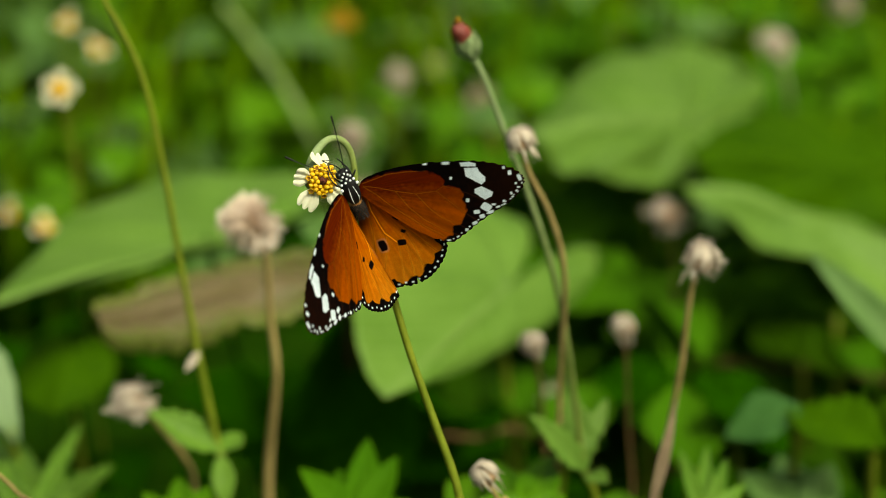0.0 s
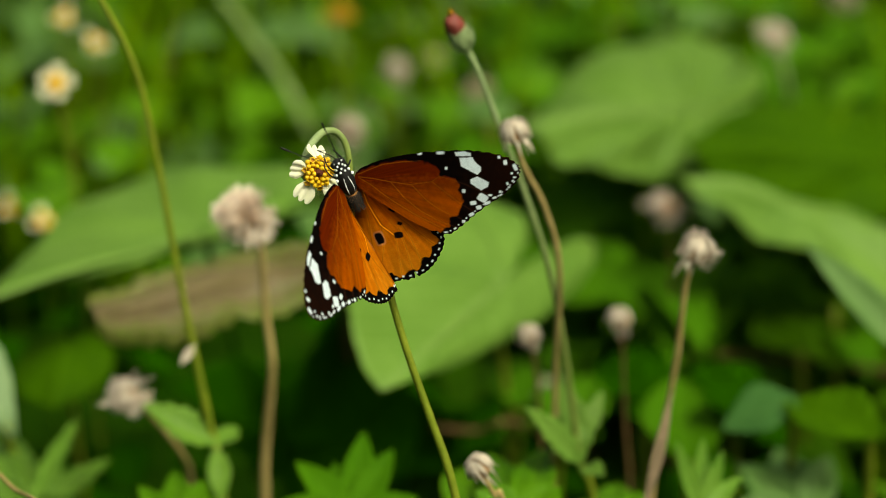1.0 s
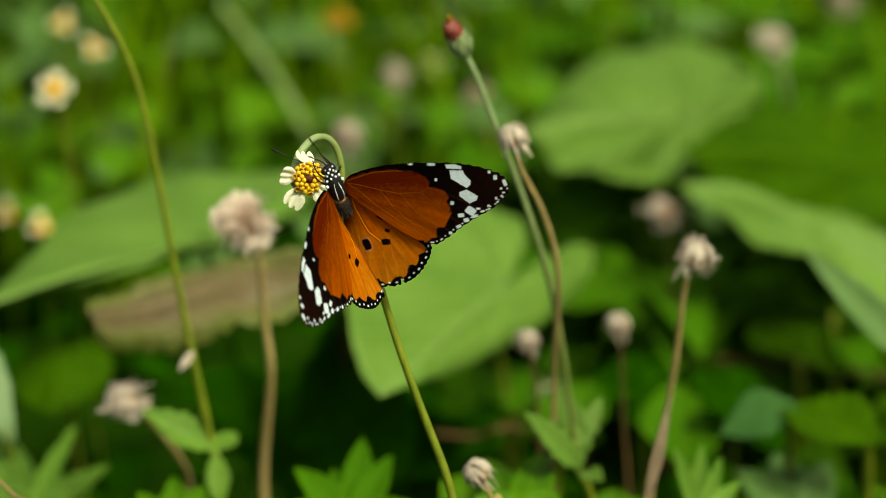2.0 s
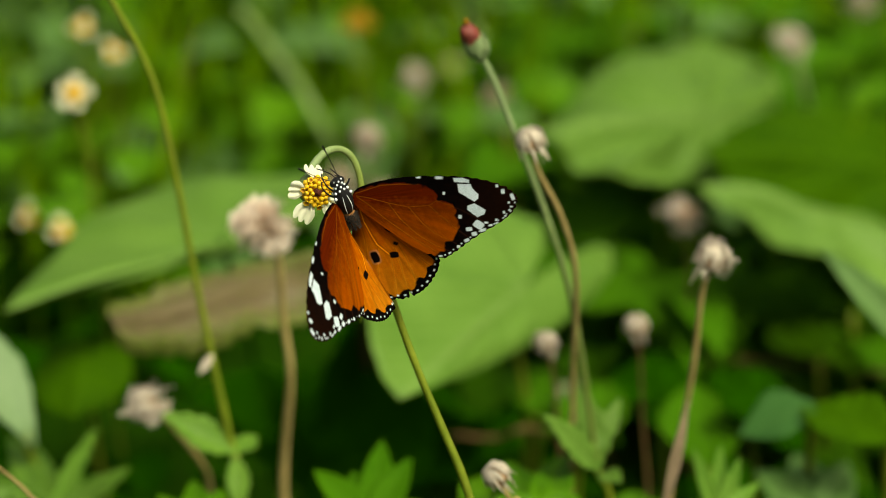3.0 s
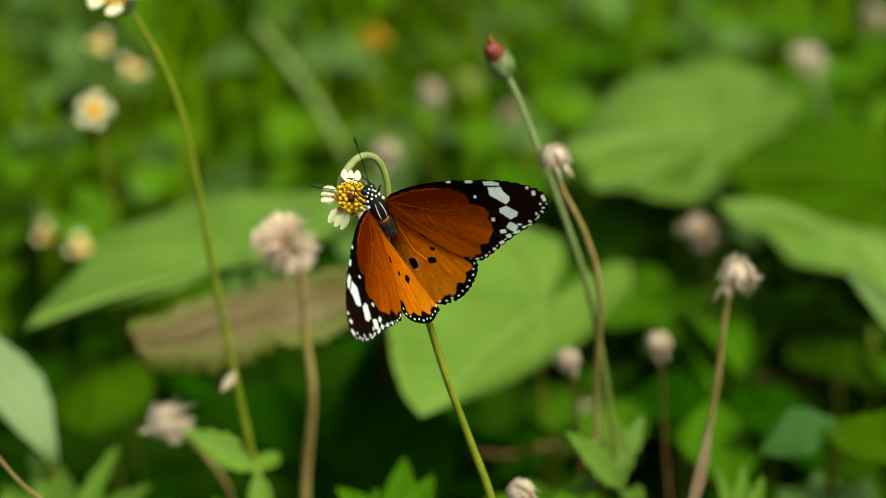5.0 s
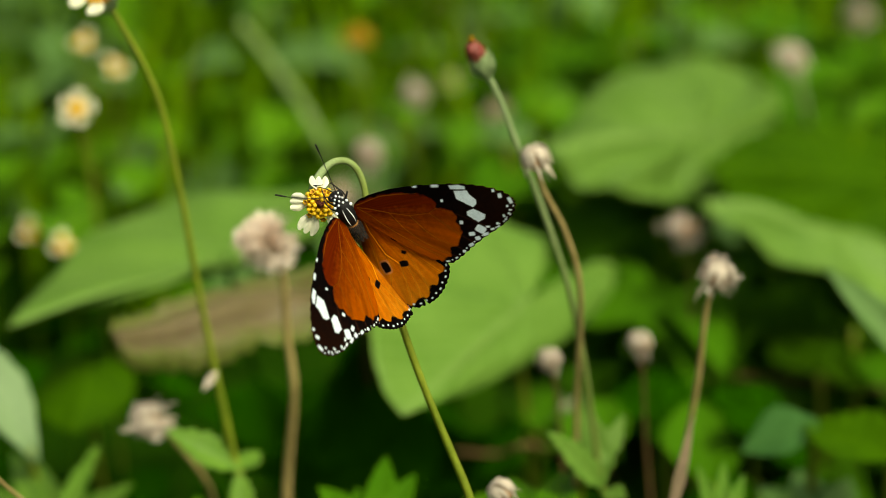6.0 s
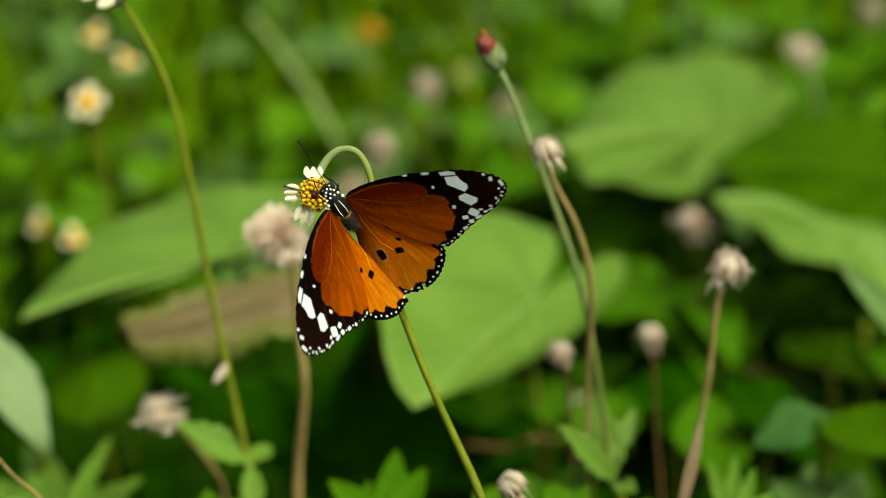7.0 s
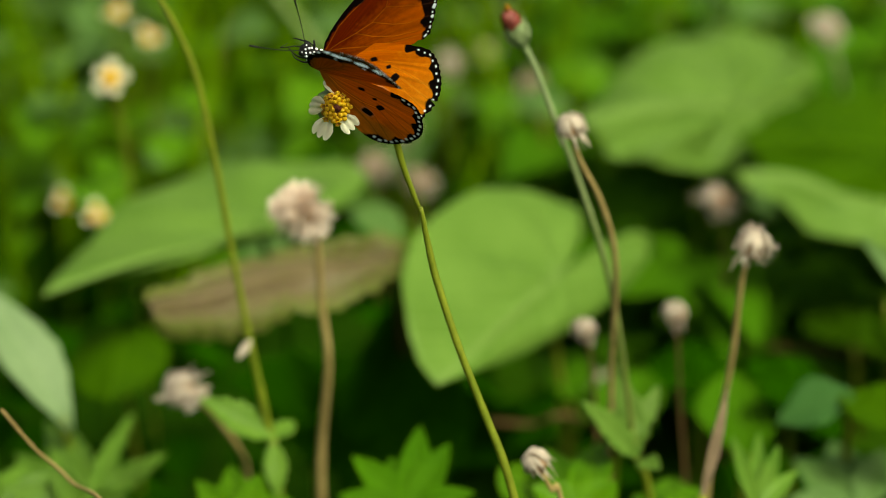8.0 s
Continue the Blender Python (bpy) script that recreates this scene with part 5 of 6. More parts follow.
def butterfly():
    ob = thing("butterfly", (0, 0, 0), "orange butterfly with black wing tips and white spots", "butterfly")
    thorax = part("thorax", lathe("thorax", [(5.6, 0.3), (5.2, 1.2), (4.2, 1.75), (2.6, 2.1), (0.8, 2.15), (-0.8, 1.9), (-2.0, 1.3), (-2.6, 0.5)], M_black, 18, 0.95), ob, "black thorax with white dots and stripes")
    prof = [(-1.6, 0.6), (-2.2, 1.35)]
    for i in range(9):
        y0 = -2.8 - i * 1.75
        r = 1.62 - 0.055 * i - (0.25 if i > 6 else 0)
        prof += [(y0, r), (y0 - 1.2, r * 1.02), (y0 - 1.55, r * 0.90)]
    prof += [(-19.0, 0.8), (-19.6, 0.2)]
    abdomen = part("abdomen", lathe("abdomen", prof, M_abdomen, 14), ob, "tawny ringed abdomen")
    for v in abdomen.data.vertices:
        v.co.y += 1.6 * MM
    abdomen.location = (0, -1.6 * MM, 0.6 * MM)
    head = part("head", ball("head", (0, 6.7 * MM, 0), (1.5 * MM, 1.25 * MM, 1.3 * MM), M_black, 0.08, 1, 10, 16), ob, "black head dotted with white")
    for s in (-1, 1):
        part("eye", ball("eye", (s * 1.15 * MM, 6.9 * MM, 0.1 * MM), (0.72 * MM, 0.85 * MM, 0.85 * MM), M_black, 0, 2, 8, 12), head)
    dots = [(0, 7.5, 1.2, 0.32), (0.65, 6.9, 1.35, 0.34), (-0.65, 6.9, 1.35, 0.34), (1.15, 6.0, 1.0, 0.34), (-1.15, 6.0, 1.0, 0.34), (0.0, 6.0, 1.45, 0.34), (0.6, 5.1, 1.5, 0.36), (-0.6, 5.1, 1.5, 0.36), (1.6, 4.7, 1.0, 0.42), (-1.6, 4.7, 1.0, 0.42), (0.95, 7.6, 0.75, 0.26), (-0.95, 7.6, 0.75, 0.26),
            (2.0, 3.2, 0.95, 0.5), (-2.0, 3.2, 0.95, 0.5), (1.8, 1.8, -0.9, 0.42), (-1.8, 1.8, -0.9, 0.42), (1.5, 3.4, -1.3, 0.4), (-1.5, 3.4, -1.3, 0.4), (1.6, 0.2, -1.3, 0.4), (-1.6, 0.2, -1.3, 0.4), (1.0, 4.6, -1.3, 0.36), (-1.0, 4.6, -1.3, 0.36)]
    for x, y, z, r in dots:
        part("dot", ball("dot", (x * MM, y * MM, z * MM), (r * 0.78 * MM, r * 0.9 * MM, r * 0.65 * MM), M_white, 0.2, x + y, 6, 9), head if y > 5.2 else thorax)
    for s in (-1, 1):
        part("stripe", tube("stripe", curve_points([(s * 0.55 * MM, 3.6 * MM, 1.92 * MM), (s * 0.75 * MM, 2.0 * MM, 1.98 * MM), (s * 0.85 * MM, 0.2 * MM, 1.9 * MM), (s * 0.7 * MM, -1.6 * MM, 1.35 * MM)], 5), [0.04 * MM, 0.11 * MM, 0.11 * MM, 0.05 * MM], M_white, 6), thorax)
    rng = random.Random(8)
    verts, faces = [], []
    for _ in range(1100):
        a, y = rng.uniform(-0.2, 3.34), -6.6 + 4.6 * rng.random() ** 0.7
        r = 1.8 - 0.03 * max(0, -y)
        root = Vector((math.cos(a) * r, y, math.sin(a) * r))
        tip = root + Vector((math.cos(a) * 0.5, -0.9, math.sin(a) * 0.45)) * rng.uniform(0.6, 1.3)
        k = len(verts)
        side = Vector((-math.sin(a), 0, math.cos(a))) * 0.05
        verts += [(root - side) * MM, (root + side) * MM, tip * MM]
        faces.append((k, k + 1, k + 2))
    part("hair", mesh_of("hair", verts, faces, M_hair), thorax, "tuft of grey hair")
    feelers = []
    for s, sag in ((1, 0.3), (-1, 1.2)):
        line = curve_points([(0, 0, 0), (0, 5.0 * MM, sag * MM), (0, 10.5 * MM, sag * 0.9 * MM), (0, 14.5 * MM, -0.2 * sag * MM)], 10)
        a = part("antenna", tube("antenna", line, [0.13 * MM] + [0.10 * MM] * 6 + [0.13 * MM, 0.24 * MM, 0.22 * MM], M_black, 8), head, "thin black clubbed antenna")
        a.location = (s * 0.5 * MM, 7.6 * MM, 0.9 * MM)
        feelers.append(a)
    loop = [(0, 7.8, -0.6), (-0.8, 9.6, -0.4), (-2.2, 11.0, -1.2), (-2.6, 10.6, -3.2), (-1.6, 9.0, -4.4), (-0.6, 8.2, -4.8)]
    part("proboscis", tube("proboscis", curve_points([tuple(v * MM for v in p) for p in loop], 10), [0.14 * MM, 0.11 * MM, 0.09 * MM], M_black, 8), head, "curved black proboscis")
    for s in (-1, 1):
        for y0, knee, shin, toe in ((3.8, (1.9, 5.0, -2.6), (1.7, 5.6, -5.0), (1.2, 6.4, -6.4)), (2.0, (2.2, 2.4, -3.2), (2.4, 3.2, -5.6), (1.8, 3.8, -7.0))):
            line = curve_points([(s * 1.2 * MM, y0 * MM, -1.4 * MM), (s * knee[0] * MM, knee[1] * MM, knee[2] * MM), (s * shin[0] * MM, shin[1] * MM, shin[2] * MM), (s * toe[0] * MM, toe[1] * MM, toe[2] * MM)], 7)
            part("leg", tube("leg", line, [0.24 * MM, 0.17 * MM, 0.12 * MM], M_black, 7), thorax, "thin black leg")
    part("foreleg", tube("foreleg", curve_points([(1.3 * MM, 4.6 * MM, 0.2 * MM), (2.2 * MM, 5.6 * MM, 0.6 * MM), (3.0 * MM, 6.2 * MM, 0.3 * MM)], 6), [0.3 * MM, 0.26 * MM, 0.2 * MM], M_black, 7), thorax)
    hf, hh = (2.2, 1.5, 0.6), (2.0, -1.5, 0.4)
    wings = {}
    for s, name in ((1, "R"), (-1, "L")):
        wings[name + "F"] = part("forewing", wing_mesh("forewing", FORE, (19.5, -1.5), hf, fore_colours, s, [(0.72, 0.006, 0.07), (0.745, 0.004, 0.05)] if s < 0 else [(0.80, 0.005, 0.02)], s), ob, "orange forewing with black tip and white band")
        outer = HIND if s > 0 else HIND[:9] + [(12.7, -25.0), (9.2, -16.9), (5.7, -8.8), (2.4, -0.9)]
        wings[name + "H"] = part("hindwing", wing_mesh("hindwing", outer, (11.0, -13.5) if s > 0 else (13.5, -14.5), hh, hind_colours, s, [(0.435, 0.006, 0.11), (0.50, 0.005, 0.05)] if s > 0 else [], s + 5), ob, "orange hindwing with black edge and white dots")
    inner = [(2.3, -0.6), (5.9, -8.8), (9.4, -16.9), (12.7, -25.1)] + HIND[9:]
    wings["fold"] = part("inner_field", wing_mesh("inner_field", inner, (5.4, -17.0), (2.2, -0.6, 0.2), hind_colours, -1, [], 3, 50), wings["LH"], "inner field of the hindwing, folded along a vein")
    return ob, wings, feelers, abdomen


insect, insect_wings, insect_feelers, insect_abdomen = butterfly()


def motions():
    walk(insect, [
    (0, pose(-0.02090, 0.63683, 0.26694, 99.44, -23.76, 21.56)),
    (0.5, pose(-0.01962, 0.63737, 0.26656, 99.19, -23.49, 21.30)),
    (1, pose(-0.02007, 0.63667, 0.26740, 96.11, -22.94, 21.25)),
    (2.5, pose(-0.02336, 0.63735, 0.26637, 97.67, -20.40, 26.00)),
    (3, pose(-0.02441, 0.63693, 0.26504, 95.66, -19.75, 25.90)),
    (3.5, pose(-0.02561, 0.63705, 0.26581, 95.81, -21.63, 24.95)),
    (4, pose(-0.02487, 0.63942, 0.26683, 95.27, -22.17, 24.77)),
    (5.5, pose(-0.02235, 0.63941, 0.26643, 93.10, -27.31, 23.32)),
    (6, pose(-0.02531, 0.63793, 0.26588, 93.82, -29.07, 21.50)),
    (6.5, pose(-0.02877, 0.63825, 0.26509, 96.14, -30.78, 22.62)),
    (7, pose(-0.02952, 0.63847, 0.26605, 97.16, -32.15, 18.94)),
    (7.3, pose(-0.02862, 0.63947, 0.26494, 96.80, -33.92, 18.43)),
    (7.4, pose(-0.02851, 0.63294, 0.26898, 91.32, -34.88, 31.26)),
    (7.5, pose(-0.02863, 0.63650, 0.26766, 101.22, -40.02, 13.91)),
    (7.6, pose(-0.03133, 0.64129, 0.26806, 76.62, -25.35, 33.32)),
    (7.7, pose(-0.03298, 0.63750, 0.27384, 68.54, -25.64, 51.56)),
    (7.8, pose(-0.03324, 0.63750, 0.28138, 43.70, -29.01, 28.07)),
    (7.9, pose(-0.03188, 0.64284, 0.28736, 84.70, -20.96, 22.49)),
    (8, pose(-0.03939, 0.65281, 0.29034, 89.03, -47.63, 37.34))])
    walk(insect_wings["RF"], [
    (0, pose(0.00220, 0.00150, 0.00080, -3.77, -25.13, -22.95)),
    (0.5, pose(0.00220, 0.00150, 0.00080, -3.90, -23.93, -22.22)),
    (1, pose(0.00220, 0.00150, 0.00080, -3.91, -25.27, -22.41)),
    (2.5, pose(0.00220, 0.00150, 0.00080, -1.00, -32.45, -22.67)),
    (3, pose(0.00220, 0.00150, 0.00080, -0.97, -32.71, -22.30)),
    (3.5, pose(0.00220, 0.00150, 0.00080, -1.16, -31.28, -22.30)),
    (4, pose(0.00220, 0.00150, 0.00080, 0.14, -31.28, -23.56)),
    (5.5, pose(0.00220, 0.00150, 0.00080, 1.70, -37.83, -23.37)),
    (6, pose(0.00220, 0.00150, 0.00080, 1.91, -35.48, -24.44)),
    (6.5, pose(0.00220, 0.00150, 0.00080, 1.62, -37.69, -23.16)),
    (7, pose(0.00220, 0.00150, 0.00080, 1.20, -32.42, -22.87)),
    (7.3, pose(0.00220, 0.00150, 0.00080, 0.03, -32.67, -20.92)),
    (7.4, pose(0.00220, 0.00150, 0.00080, 26.98, -61.00, -24.61)),
    (7.5, pose(0.00220, 0.00150, 0.00080, 10.42, -72.56, -30.50)),
    (7.6, pose(0.00220, 0.00150, 0.00080, 18.11, -23.76, -9.74)),
    (7.7, pose(0.00220, 0.00150, 0.00080, -179.20, -78.85, 166.47)),
    (7.8, pose(0.00220, 0.00150, 0.00080, 12.81, -15.65, -6.08)),
    (7.9, pose(0.00220, 0.00150, 0.00080, 23.93, -4.49, -9.00)),
    (8, pose(0.00220, 0.00150, 0.00080, -4.29, -12.83, -14.28))])
    walk(insect_wings["LF"], [
    (0, pose(-0.00220, 0.00150, 0.00080, 3.83, 51.42, 18.00)),
    (0.5, pose(-0.00220, 0.00150, 0.00080, 2.27, 53.88, 21.88)),
    (1, pose(-0.00220, 0.00150, 0.00080, 1.67, 55.23, 20.24)),
    (2.5, pose(-0.00220, 0.00150, 0.00080, 4.42, 52.68, 19.94)),
    (3, pose(-0.00220, 0.00150, 0.00080, 2.96, 52.08, 23.89)),
    (3.5, pose(-0.00220, 0.00150, 0.00080, 3.40, 52.10, 23.73)),
    (4, pose(-0.00220, 0.00150, 0.00080, 6.04, 56.28, 22.11)),
    (5.5, pose(-0.00220, 0.00150, 0.00080, 4.17, 55.84, 18.79)),
    (6, pose(-0.00220, 0.00150, 0.00080, 1.97, 55.44, 23.47)),
    (6.5, pose(-0.00220, 0.00150, 0.00080, 2.66, 52.02, 18.64)),
    (7, pose(-0.00220, 0.00150, 0.00080, 1.33, 51.44, 22.43)),
    (7.3, pose(-0.00220, 0.00150, 0.00080, 1.76, 50.98, 20.84)),
    (7.4, pose(-0.00220, 0.00150, 0.00080, 25.01, 67.00, -3.50)),
    (7.5, pose(-0.00220, 0.00150, 0.00080, 179.66, 77.75, 170.85)),
    (7.6, pose(-0.00220, 0.00150, 0.00080, 13.99, 47.37, -8.05)),
    (7.7, pose(-0.00220, 0.00150, 0.00080, 21.38, 79.04, 14.90)),
    (7.8, pose(-0.00220, 0.00150, 0.00080, -6.99, 22.50, -5.38)),
    (7.9, pose(-0.00220, 0.00150, 0.00080, 28.59, 39.04, -0.56)),
    (8, pose(-0.00220, 0.00150, 0.00080, -120.82, 64.55, -114.26))])
    walk(insect_wings["RH"], [
    (0, pose(0.00200, -0.00150, 0.00020, -6.80, -21.95, -22.58)),
    (0.5, pose(0.00200, -0.00150, 0.00020, -5.63, -20.50, -22.32)),
    (1, pose(0.00200, -0.00150, 0.00020, -6.85, -22.08, -22.30)),
    (2.5, pose(0.00200, -0.00150, 0.00020, -4.53, -30.36, -20.45)),
    (3, pose(0.00200, -0.00150, 0.00020, -4.29, -29.03, -20.50)),
    (3.5, pose(0.00200, -0.00150, 0.00020, -4.80, -27.97, -20.33)),
    (4, pose(0.00200, -0.00150, 0.00020, -5.70, -29.42, -20.77)),
    (5.5, pose(0.00200, -0.00150, 0.00020, -6.08, -36.59, -19.92)),
    (6, pose(0.00200, -0.00150, 0.00020, -7.12, -33.00, -20.94)),
    (6.5, pose(0.00200, -0.00150, 0.00020, -4.60, -36.22, -20.44)),
    (7, pose(0.00200, -0.00150, 0.00020, -7.16, -29.60, -20.09)),
    (7.3, pose(0.00200, -0.00150, 0.00020, -5.72, -28.63, -16.79)),
    (7.4, pose(0.00200, -0.00150, 0.00020, -6.99, -60.02, -6.27)),
    (7.5, pose(0.00200, -0.00150, 0.00020, 0.00, -68.56, -5.00)),
    (7.6, pose(0.00200, -0.00150, 0.00020, -14.75, -21.22, -5.89)),
    (7.7, pose(0.00200, -0.00150, 0.00020, -4.09, -79.96, -0.88)),
    (7.8, pose(0.00200, -0.00150, 0.00020, -6.70, -14.65, -4.57)),
    (7.9, pose(0.00200, -0.00150, 0.00020, 4.56, 6.26, -8.35)),
    (8, pose(0.00200, -0.00150, 0.00020, -26.38, -11.95, -18.03))])
    walk(insect_wings["LH"], [
    (0, pose(-0.00200, -0.00150, 0.00020, -0.51, 48.73, 17.98)),
    (0.5, pose(-0.00200, -0.00150, 0.00020, -2.92, 49.51, 16.83)),
    (1, pose(-0.00200, -0.00150, 0.00020, -2.43, 50.74, 16.28)),
    (2.5, pose(-0.00200, -0.00150, 0.00020, -4.34, 51.61, 16.31)),
    (3, pose(-0.00200, -0.00150, 0.00020, -6.20, 48.39, 16.57)),
    (3.5, pose(-0.00200, -0.00150, 0.00020, -6.11, 48.46, 17.16)),
    (4, pose(-0.00200, -0.00150, 0.00020, -3.47, 55.28, 17.24)),
    (5.5, pose(-0.00200, -0.00150, 0.00020, -3.16, 54.85, 17.00)),
    (6, pose(-0.00200, -0.00150, 0.00020, -4.58, 51.41, 16.38)),
    (6.5, pose(-0.00200, -0.00150, 0.00020, -3.31, 50.26, 18.02)),
    (7, pose(-0.00200, -0.00150, 0.00020, -5.08, 47.61, 17.33)),
    (7.3, pose(-0.00200, -0.00150, 0.00020, -4.26, 46.92, 15.71)),
    (7.4, pose(-0.00200, -0.00150, 0.00020, -23.69, 66.01, -36.45)),
    (7.5, pose(-0.00200, -0.00150, 0.00020, -171.20, 78.66, 176.66)),
    (7.6, pose(-0.00200, -0.00150, 0.00020, -11.68, 38.84, -2.17)),
    (7.7, pose(-0.00200, -0.00150, 0.00020, 8.74, 75.03, -2.63)),
    (7.8, pose(-0.00200, -0.00150, 0.00020, -6.71, 19.63, 0.28)),
    (7.9, pose(-0.00200, -0.00150, 0.00020, 2.24, 21.39, -3.40)),
    (8, pose(-0.00200, -0.00150, 0.00020, -168.34, 65.29, 173.83))])
    walk(insect_abdomen, [(t, pose(0, -0.0016, 0.0006, a, 0, 0)) for t, a in ((0.0, 38), (7.3, 38), (7.4, 34), (7.5, 24), (7.6, 4), (7.7, 6), (7.8, 0), (8.0, 4))])
    walk(insect_wings["fold"], [(t, Matrix.Translation((-0.0002, 0.0009, 0)) @ Matrix.Rotation(radians(a), 4, Vector((-10.4, -24.4, 0)))) for t, a in ((0.0, -78), (7.3, -78), (7.4, -20), (7.5, 55), (7.6, 0), (7.7, 60), (7.8, 0), (8.0, 0))])
    walk(insect_feelers[0], [
    (0, pose(0.00050, 0.00760, 0.00090, -10.46, -0.00, -11.87)),
    (0.5, pose(0.00050, 0.00760, 0.00090, 3.06, 0.00, 0.11)),
    (1, pose(0.00050, 0.00760, 0.00090, 14.00, 0.00, 2.11)),
    (2.5, pose(0.00050, 0.00760, 0.00090, 17.18, 0.00, 16.41)),
    (3, pose(0.00050, 0.00760, 0.00090, 17.00, 0.00, 8.10)),
    (3.5, pose(0.00050, 0.00760, 0.00090, 4.34, -0.00, -5.86)),
    (4, pose(0.00050, 0.00760, 0.00090, -1.96, -0.00, -9.44)),
    (5.5, pose(0.00050, 0.00760, 0.00090, 4.67, -0.00, -6.84)),
    (6, pose(0.00050, 0.00760, 0.00090, -0.19, -0.00, -8.42)),
    (6.5, pose(0.00050, 0.00760, 0.00090, -7.52, -0.00, -8.68)),
    (7, pose(0.00050, 0.00760, 0.00090, -4.99, -0.00, -4.15)),
    (7.5, pose(0.00050, 0.00760, 0.00090, -13.21, -0.00, -28.01)),
    (7.8, pose(0.00050, 0.00760, 0.00090, -28.87, -0.00, -30.92)),
    (8, pose(0.00050, 0.00760, 0.00090, 11.11, -0.00, -30.06))])
    walk(insect_feelers[1], [
    (0, pose(-0.00050, 0.00760, 0.00090, -10.18, 0.00, 42.61)),
    (0.5, pose(-0.00050, 0.00760, 0.00090, -7.08, 0.00, 40.44)),
    (1, pose(-0.00050, 0.00760, 0.00090, -4.50, 0.00, 42.79)),
    (2.5, pose(-0.00050, 0.00760, 0.00090, -15.32, 0.00, 39.69)),
    (3, pose(-0.00050, 0.00760, 0.00090, 16.88, 0.00, 35.20)),
    (3.5, pose(-0.00050, 0.00760, 0.00090, 4.80, 0.00, 39.99)),
    (4, pose(-0.00050, 0.00760, 0.00090, -6.80, 0.00, 41.87)),
    (5.5, pose(-0.00050, 0.00760, 0.00090, 2.44, 0.00, 51.72)),
    (6, pose(-0.00050, 0.00760, 0.00090, 0.08, 0.00, 48.68)),
    (6.5, pose(-0.00050, 0.00760, 0.00090, -4.78, 0.00, 40.51)),
    (7, pose(-0.00050, 0.00760, 0.00090, 23.32, 0.00, 30.55)),
    (7.5, pose(-0.00050, 0.00760, 0.00090, 6.94, 0.00, 35.08)),
    (7.8, pose(-0.00050, 0.00760, 0.00090, 15.57, 0.00, 56.66)),
    (8, pose(-0.00050, 0.00760, 0.00090, -3.80, 0.00, 25.43))])
    walk(stem_up, [
    (0, pose(0.00564, 0.63770, 0.17839, 0.00, -0.00, 0.00)),
    (0.5, pose(0.00564, 0.63770, 0.17839, -0.00, 0.80, -0.37)),
    (1, pose(0.00564, 0.63770, 0.17839, -0.00, 0.52, -0.24)),
    (2.5, pose(0.00564, 0.63770, 0.17839, -0.01, -1.20, 0.56)),
    (3, pose(0.00564, 0.63770, 0.17839, -0.02, -2.15, 1.00)),
    (3.5, pose(0.00564, 0.63770, 0.17839, -0.03, -2.54, 1.19)),
    (4, pose(0.00564, 0.63770, 0.17839, -0.01, -1.70, 0.79)),
    (5.5, pose(0.00564, 0.63770, 0.17839, -0.00, -0.10, 0.05)),
    (6, pose(0.00564, 0.63770, 0.17839, -0.02, -2.03, 0.95)),
    (6.5, pose(0.00564, 0.63770, 0.17839, -0.05, -3.61, 1.69)),
    (7, pose(0.00564, 0.63770, 0.17839, -0.06, -3.76, 1.75)),
    (7.4, pose(0.00564, 0.63770, 0.17839, -0.06, -3.68, 1.72)),
    (7.5, pose(0.00564, 0.63770, 0.17839, -0.05, -3.62, 1.69)),
    (7.6, pose(0.00564, 0.63770, 0.17839, -0.07, -4.02, 1.88)),
    (7.7, pose(0.00564, 0.63770, 0.17839, -0.06, -3.98, 1.86)),
    (7.8, pose(0.00564, 0.63770, 0.17839, -0.04, -3.20, 1.49)),
    (7.9, pose(0.00564, 0.63770, 0.17839, -0.02, -2.11, 0.98)),
    (8, pose(0.00564, 0.63770, 0.17839, -0.01, -1.24, 0.58))])
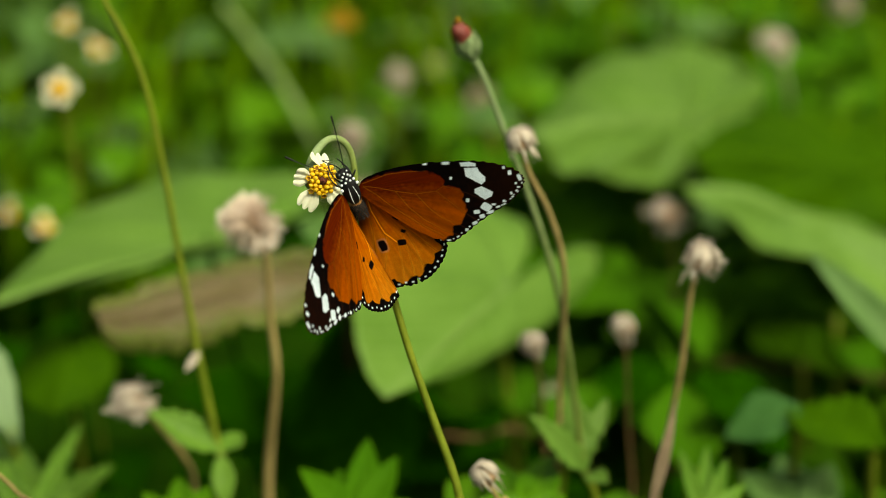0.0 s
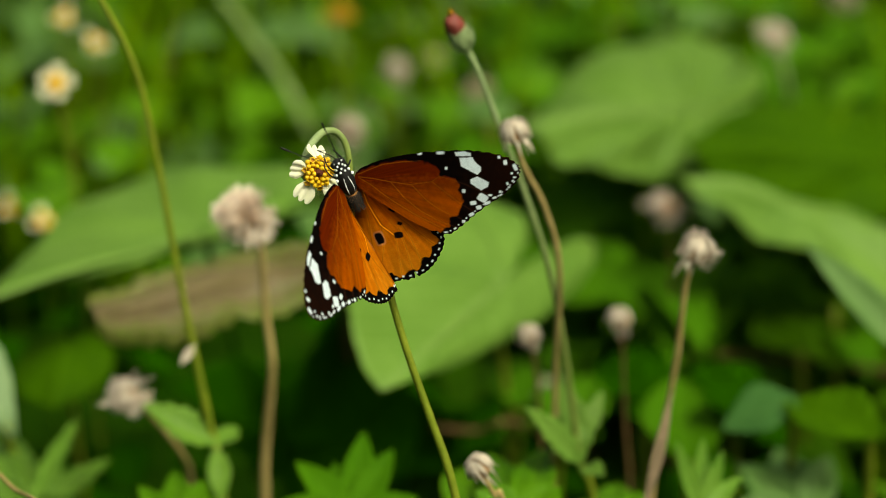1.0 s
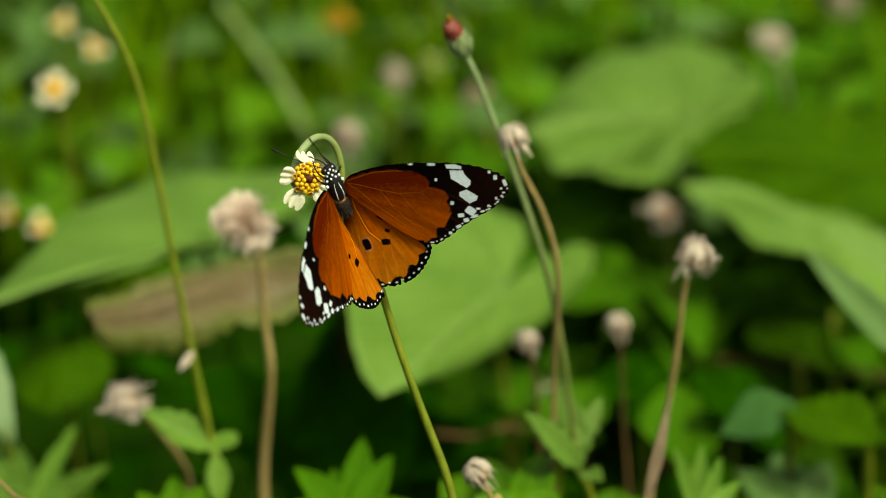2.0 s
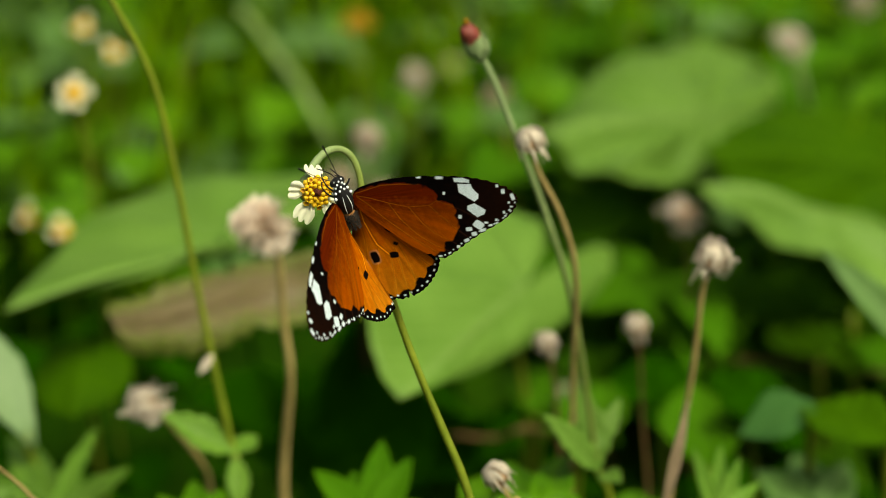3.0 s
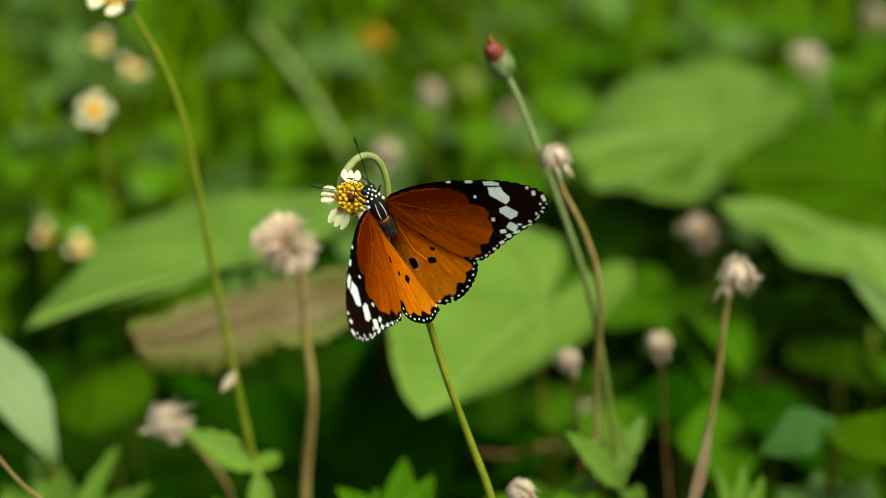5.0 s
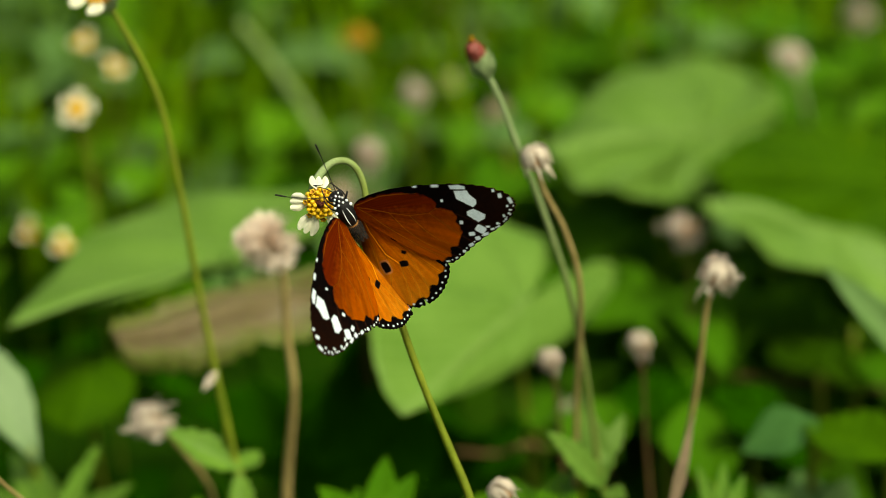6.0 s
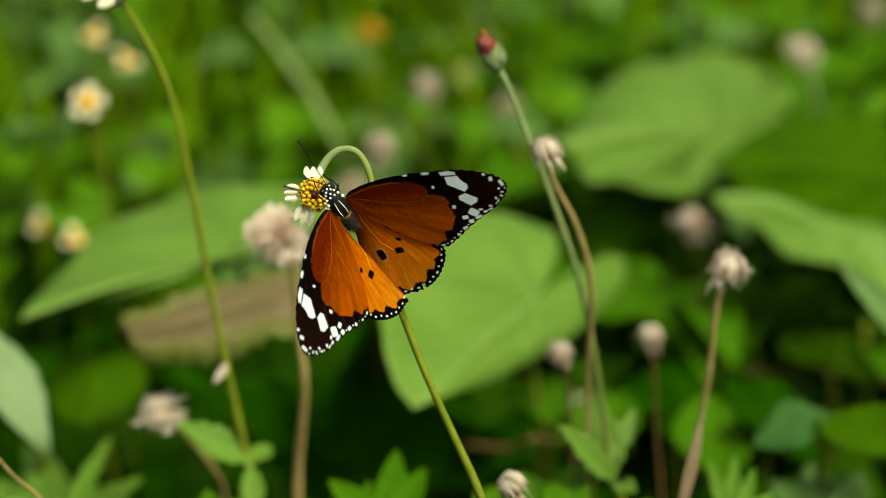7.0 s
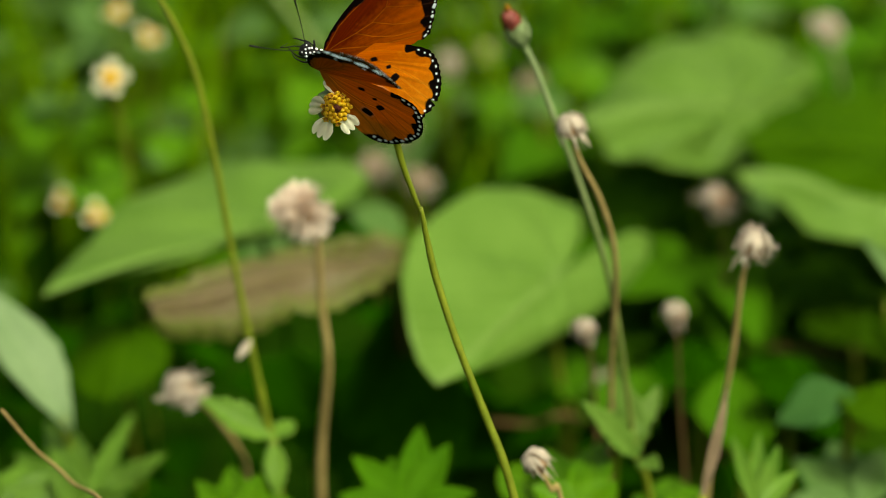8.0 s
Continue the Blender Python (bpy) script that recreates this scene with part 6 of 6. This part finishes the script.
    walk(stem_neck, [
    (0, pose(-0.02857, 0.64679, 0.26647, 7.67, 18.30, 45.19)),
    (0.5, pose(-0.02691, 0.64828, 0.26533, 9.98, 20.24, 50.11)),
    (1, pose(-0.02765, 0.64803, 0.26606, 8.72, 19.24, 47.09)),
    (2.5, pose(-0.03068, 0.64667, 0.26613, 4.84, 15.16, 38.58)),
    (3, pose(-0.03169, 0.64443, 0.26519, 2.33, 11.08, 30.30)),
    (3.5, pose(-0.03276, 0.64451, 0.26590, 2.88, 12.27, 34.22)),
    (4, pose(-0.03197, 0.64459, 0.26789, 4.27, 14.42, 37.77)),
    (5.5, pose(-0.02891, 0.64605, 0.26723, 6.68, 17.31, 42.21)),
    (6, pose(-0.03208, 0.64437, 0.26671, 2.39, 11.18, 30.26)),
    (6.5, pose(-0.03511, 0.64341, 0.26702, 0.15, 4.90, 19.80)),
    (7, pose(-0.03574, 0.64459, 0.26723, -0.06, -3.76, 1.75)),
    (7.4, pose(-0.03558, 0.64574, 0.26667, -0.53, -3.81, 7.32)),
    (7.5, pose(-0.03574, 0.64626, 0.26705, -0.91, -3.79, 10.65)),
    (7.6, pose(-0.03689, 0.64653, 0.26769, -1.31, -4.18, 13.07)),
    (7.7, pose(-0.03737, 0.64698, 0.26869, -1.77, -4.57, 15.51)),
    (7.8, pose(-0.03692, 0.64800, 0.27088, -2.21, -4.65, 17.80)),
    (7.9, pose(-0.03660, 0.64982, 0.27474, -2.58, -4.41, 19.94)),
    (8, pose(-0.03707, 0.65208, 0.27956, -3.58, -5.61, 22.86))])
    walk(stem_head, [
    (0, pose(-0.02857, 0.64679, 0.26647, 0.00, -0.00, 0.00)),
    (0.5, pose(-0.02691, 0.64828, 0.26533, -0.00, 0.80, -0.37)),
    (1, pose(-0.02765, 0.64803, 0.26606, -0.00, 0.52, -0.24)),
    (2.5, pose(-0.03068, 0.64667, 0.26613, -0.03, 0.50, 4.18)),
    (3, pose(-0.03169, 0.64443, 0.26519, -0.02, -2.15, 1.00)),
    (3.5, pose(-0.03276, 0.64451, 0.26590, -0.03, -2.54, 1.19)),
    (4, pose(-0.03197, 0.64459, 0.26789, 0.15, -3.39, -2.84)),
    (5.5, pose(-0.02891, 0.64605, 0.26723, 1.65, -9.21, -20.07)),
    (6, pose(-0.03208, 0.64437, 0.26671, 1.65, -9.46, -15.54)),
    (6.5, pose(-0.03511, 0.64341, 0.26702, 3.26, -13.26, -20.56)),
    (7, pose(-0.03574, 0.64459, 0.26723, 2.89, -12.65, -18.60)),
    (7.4, pose(-0.03558, 0.64574, 0.26667, 2.86, -12.58, -18.63)),
    (7.5, pose(-0.03574, 0.64626, 0.26705, 2.44, -11.77, -16.76)),
    (7.6, pose(-0.03689, 0.64653, 0.26769, 1.65, -10.20, -11.90)),
    (7.7, pose(-0.03737, 0.64698, 0.26869, 0.34, -6.09, -2.69)),
    (7.8, pose(-0.03692, 0.64800, 0.27088, -0.04, -3.20, 1.49)),
    (7.9, pose(-0.03660, 0.64982, 0.27474, -0.10, 0.01, 5.51)),
    (8, pose(-0.03707, 0.65208, 0.27956, 0.05, 2.15, 7.83))])


motions()
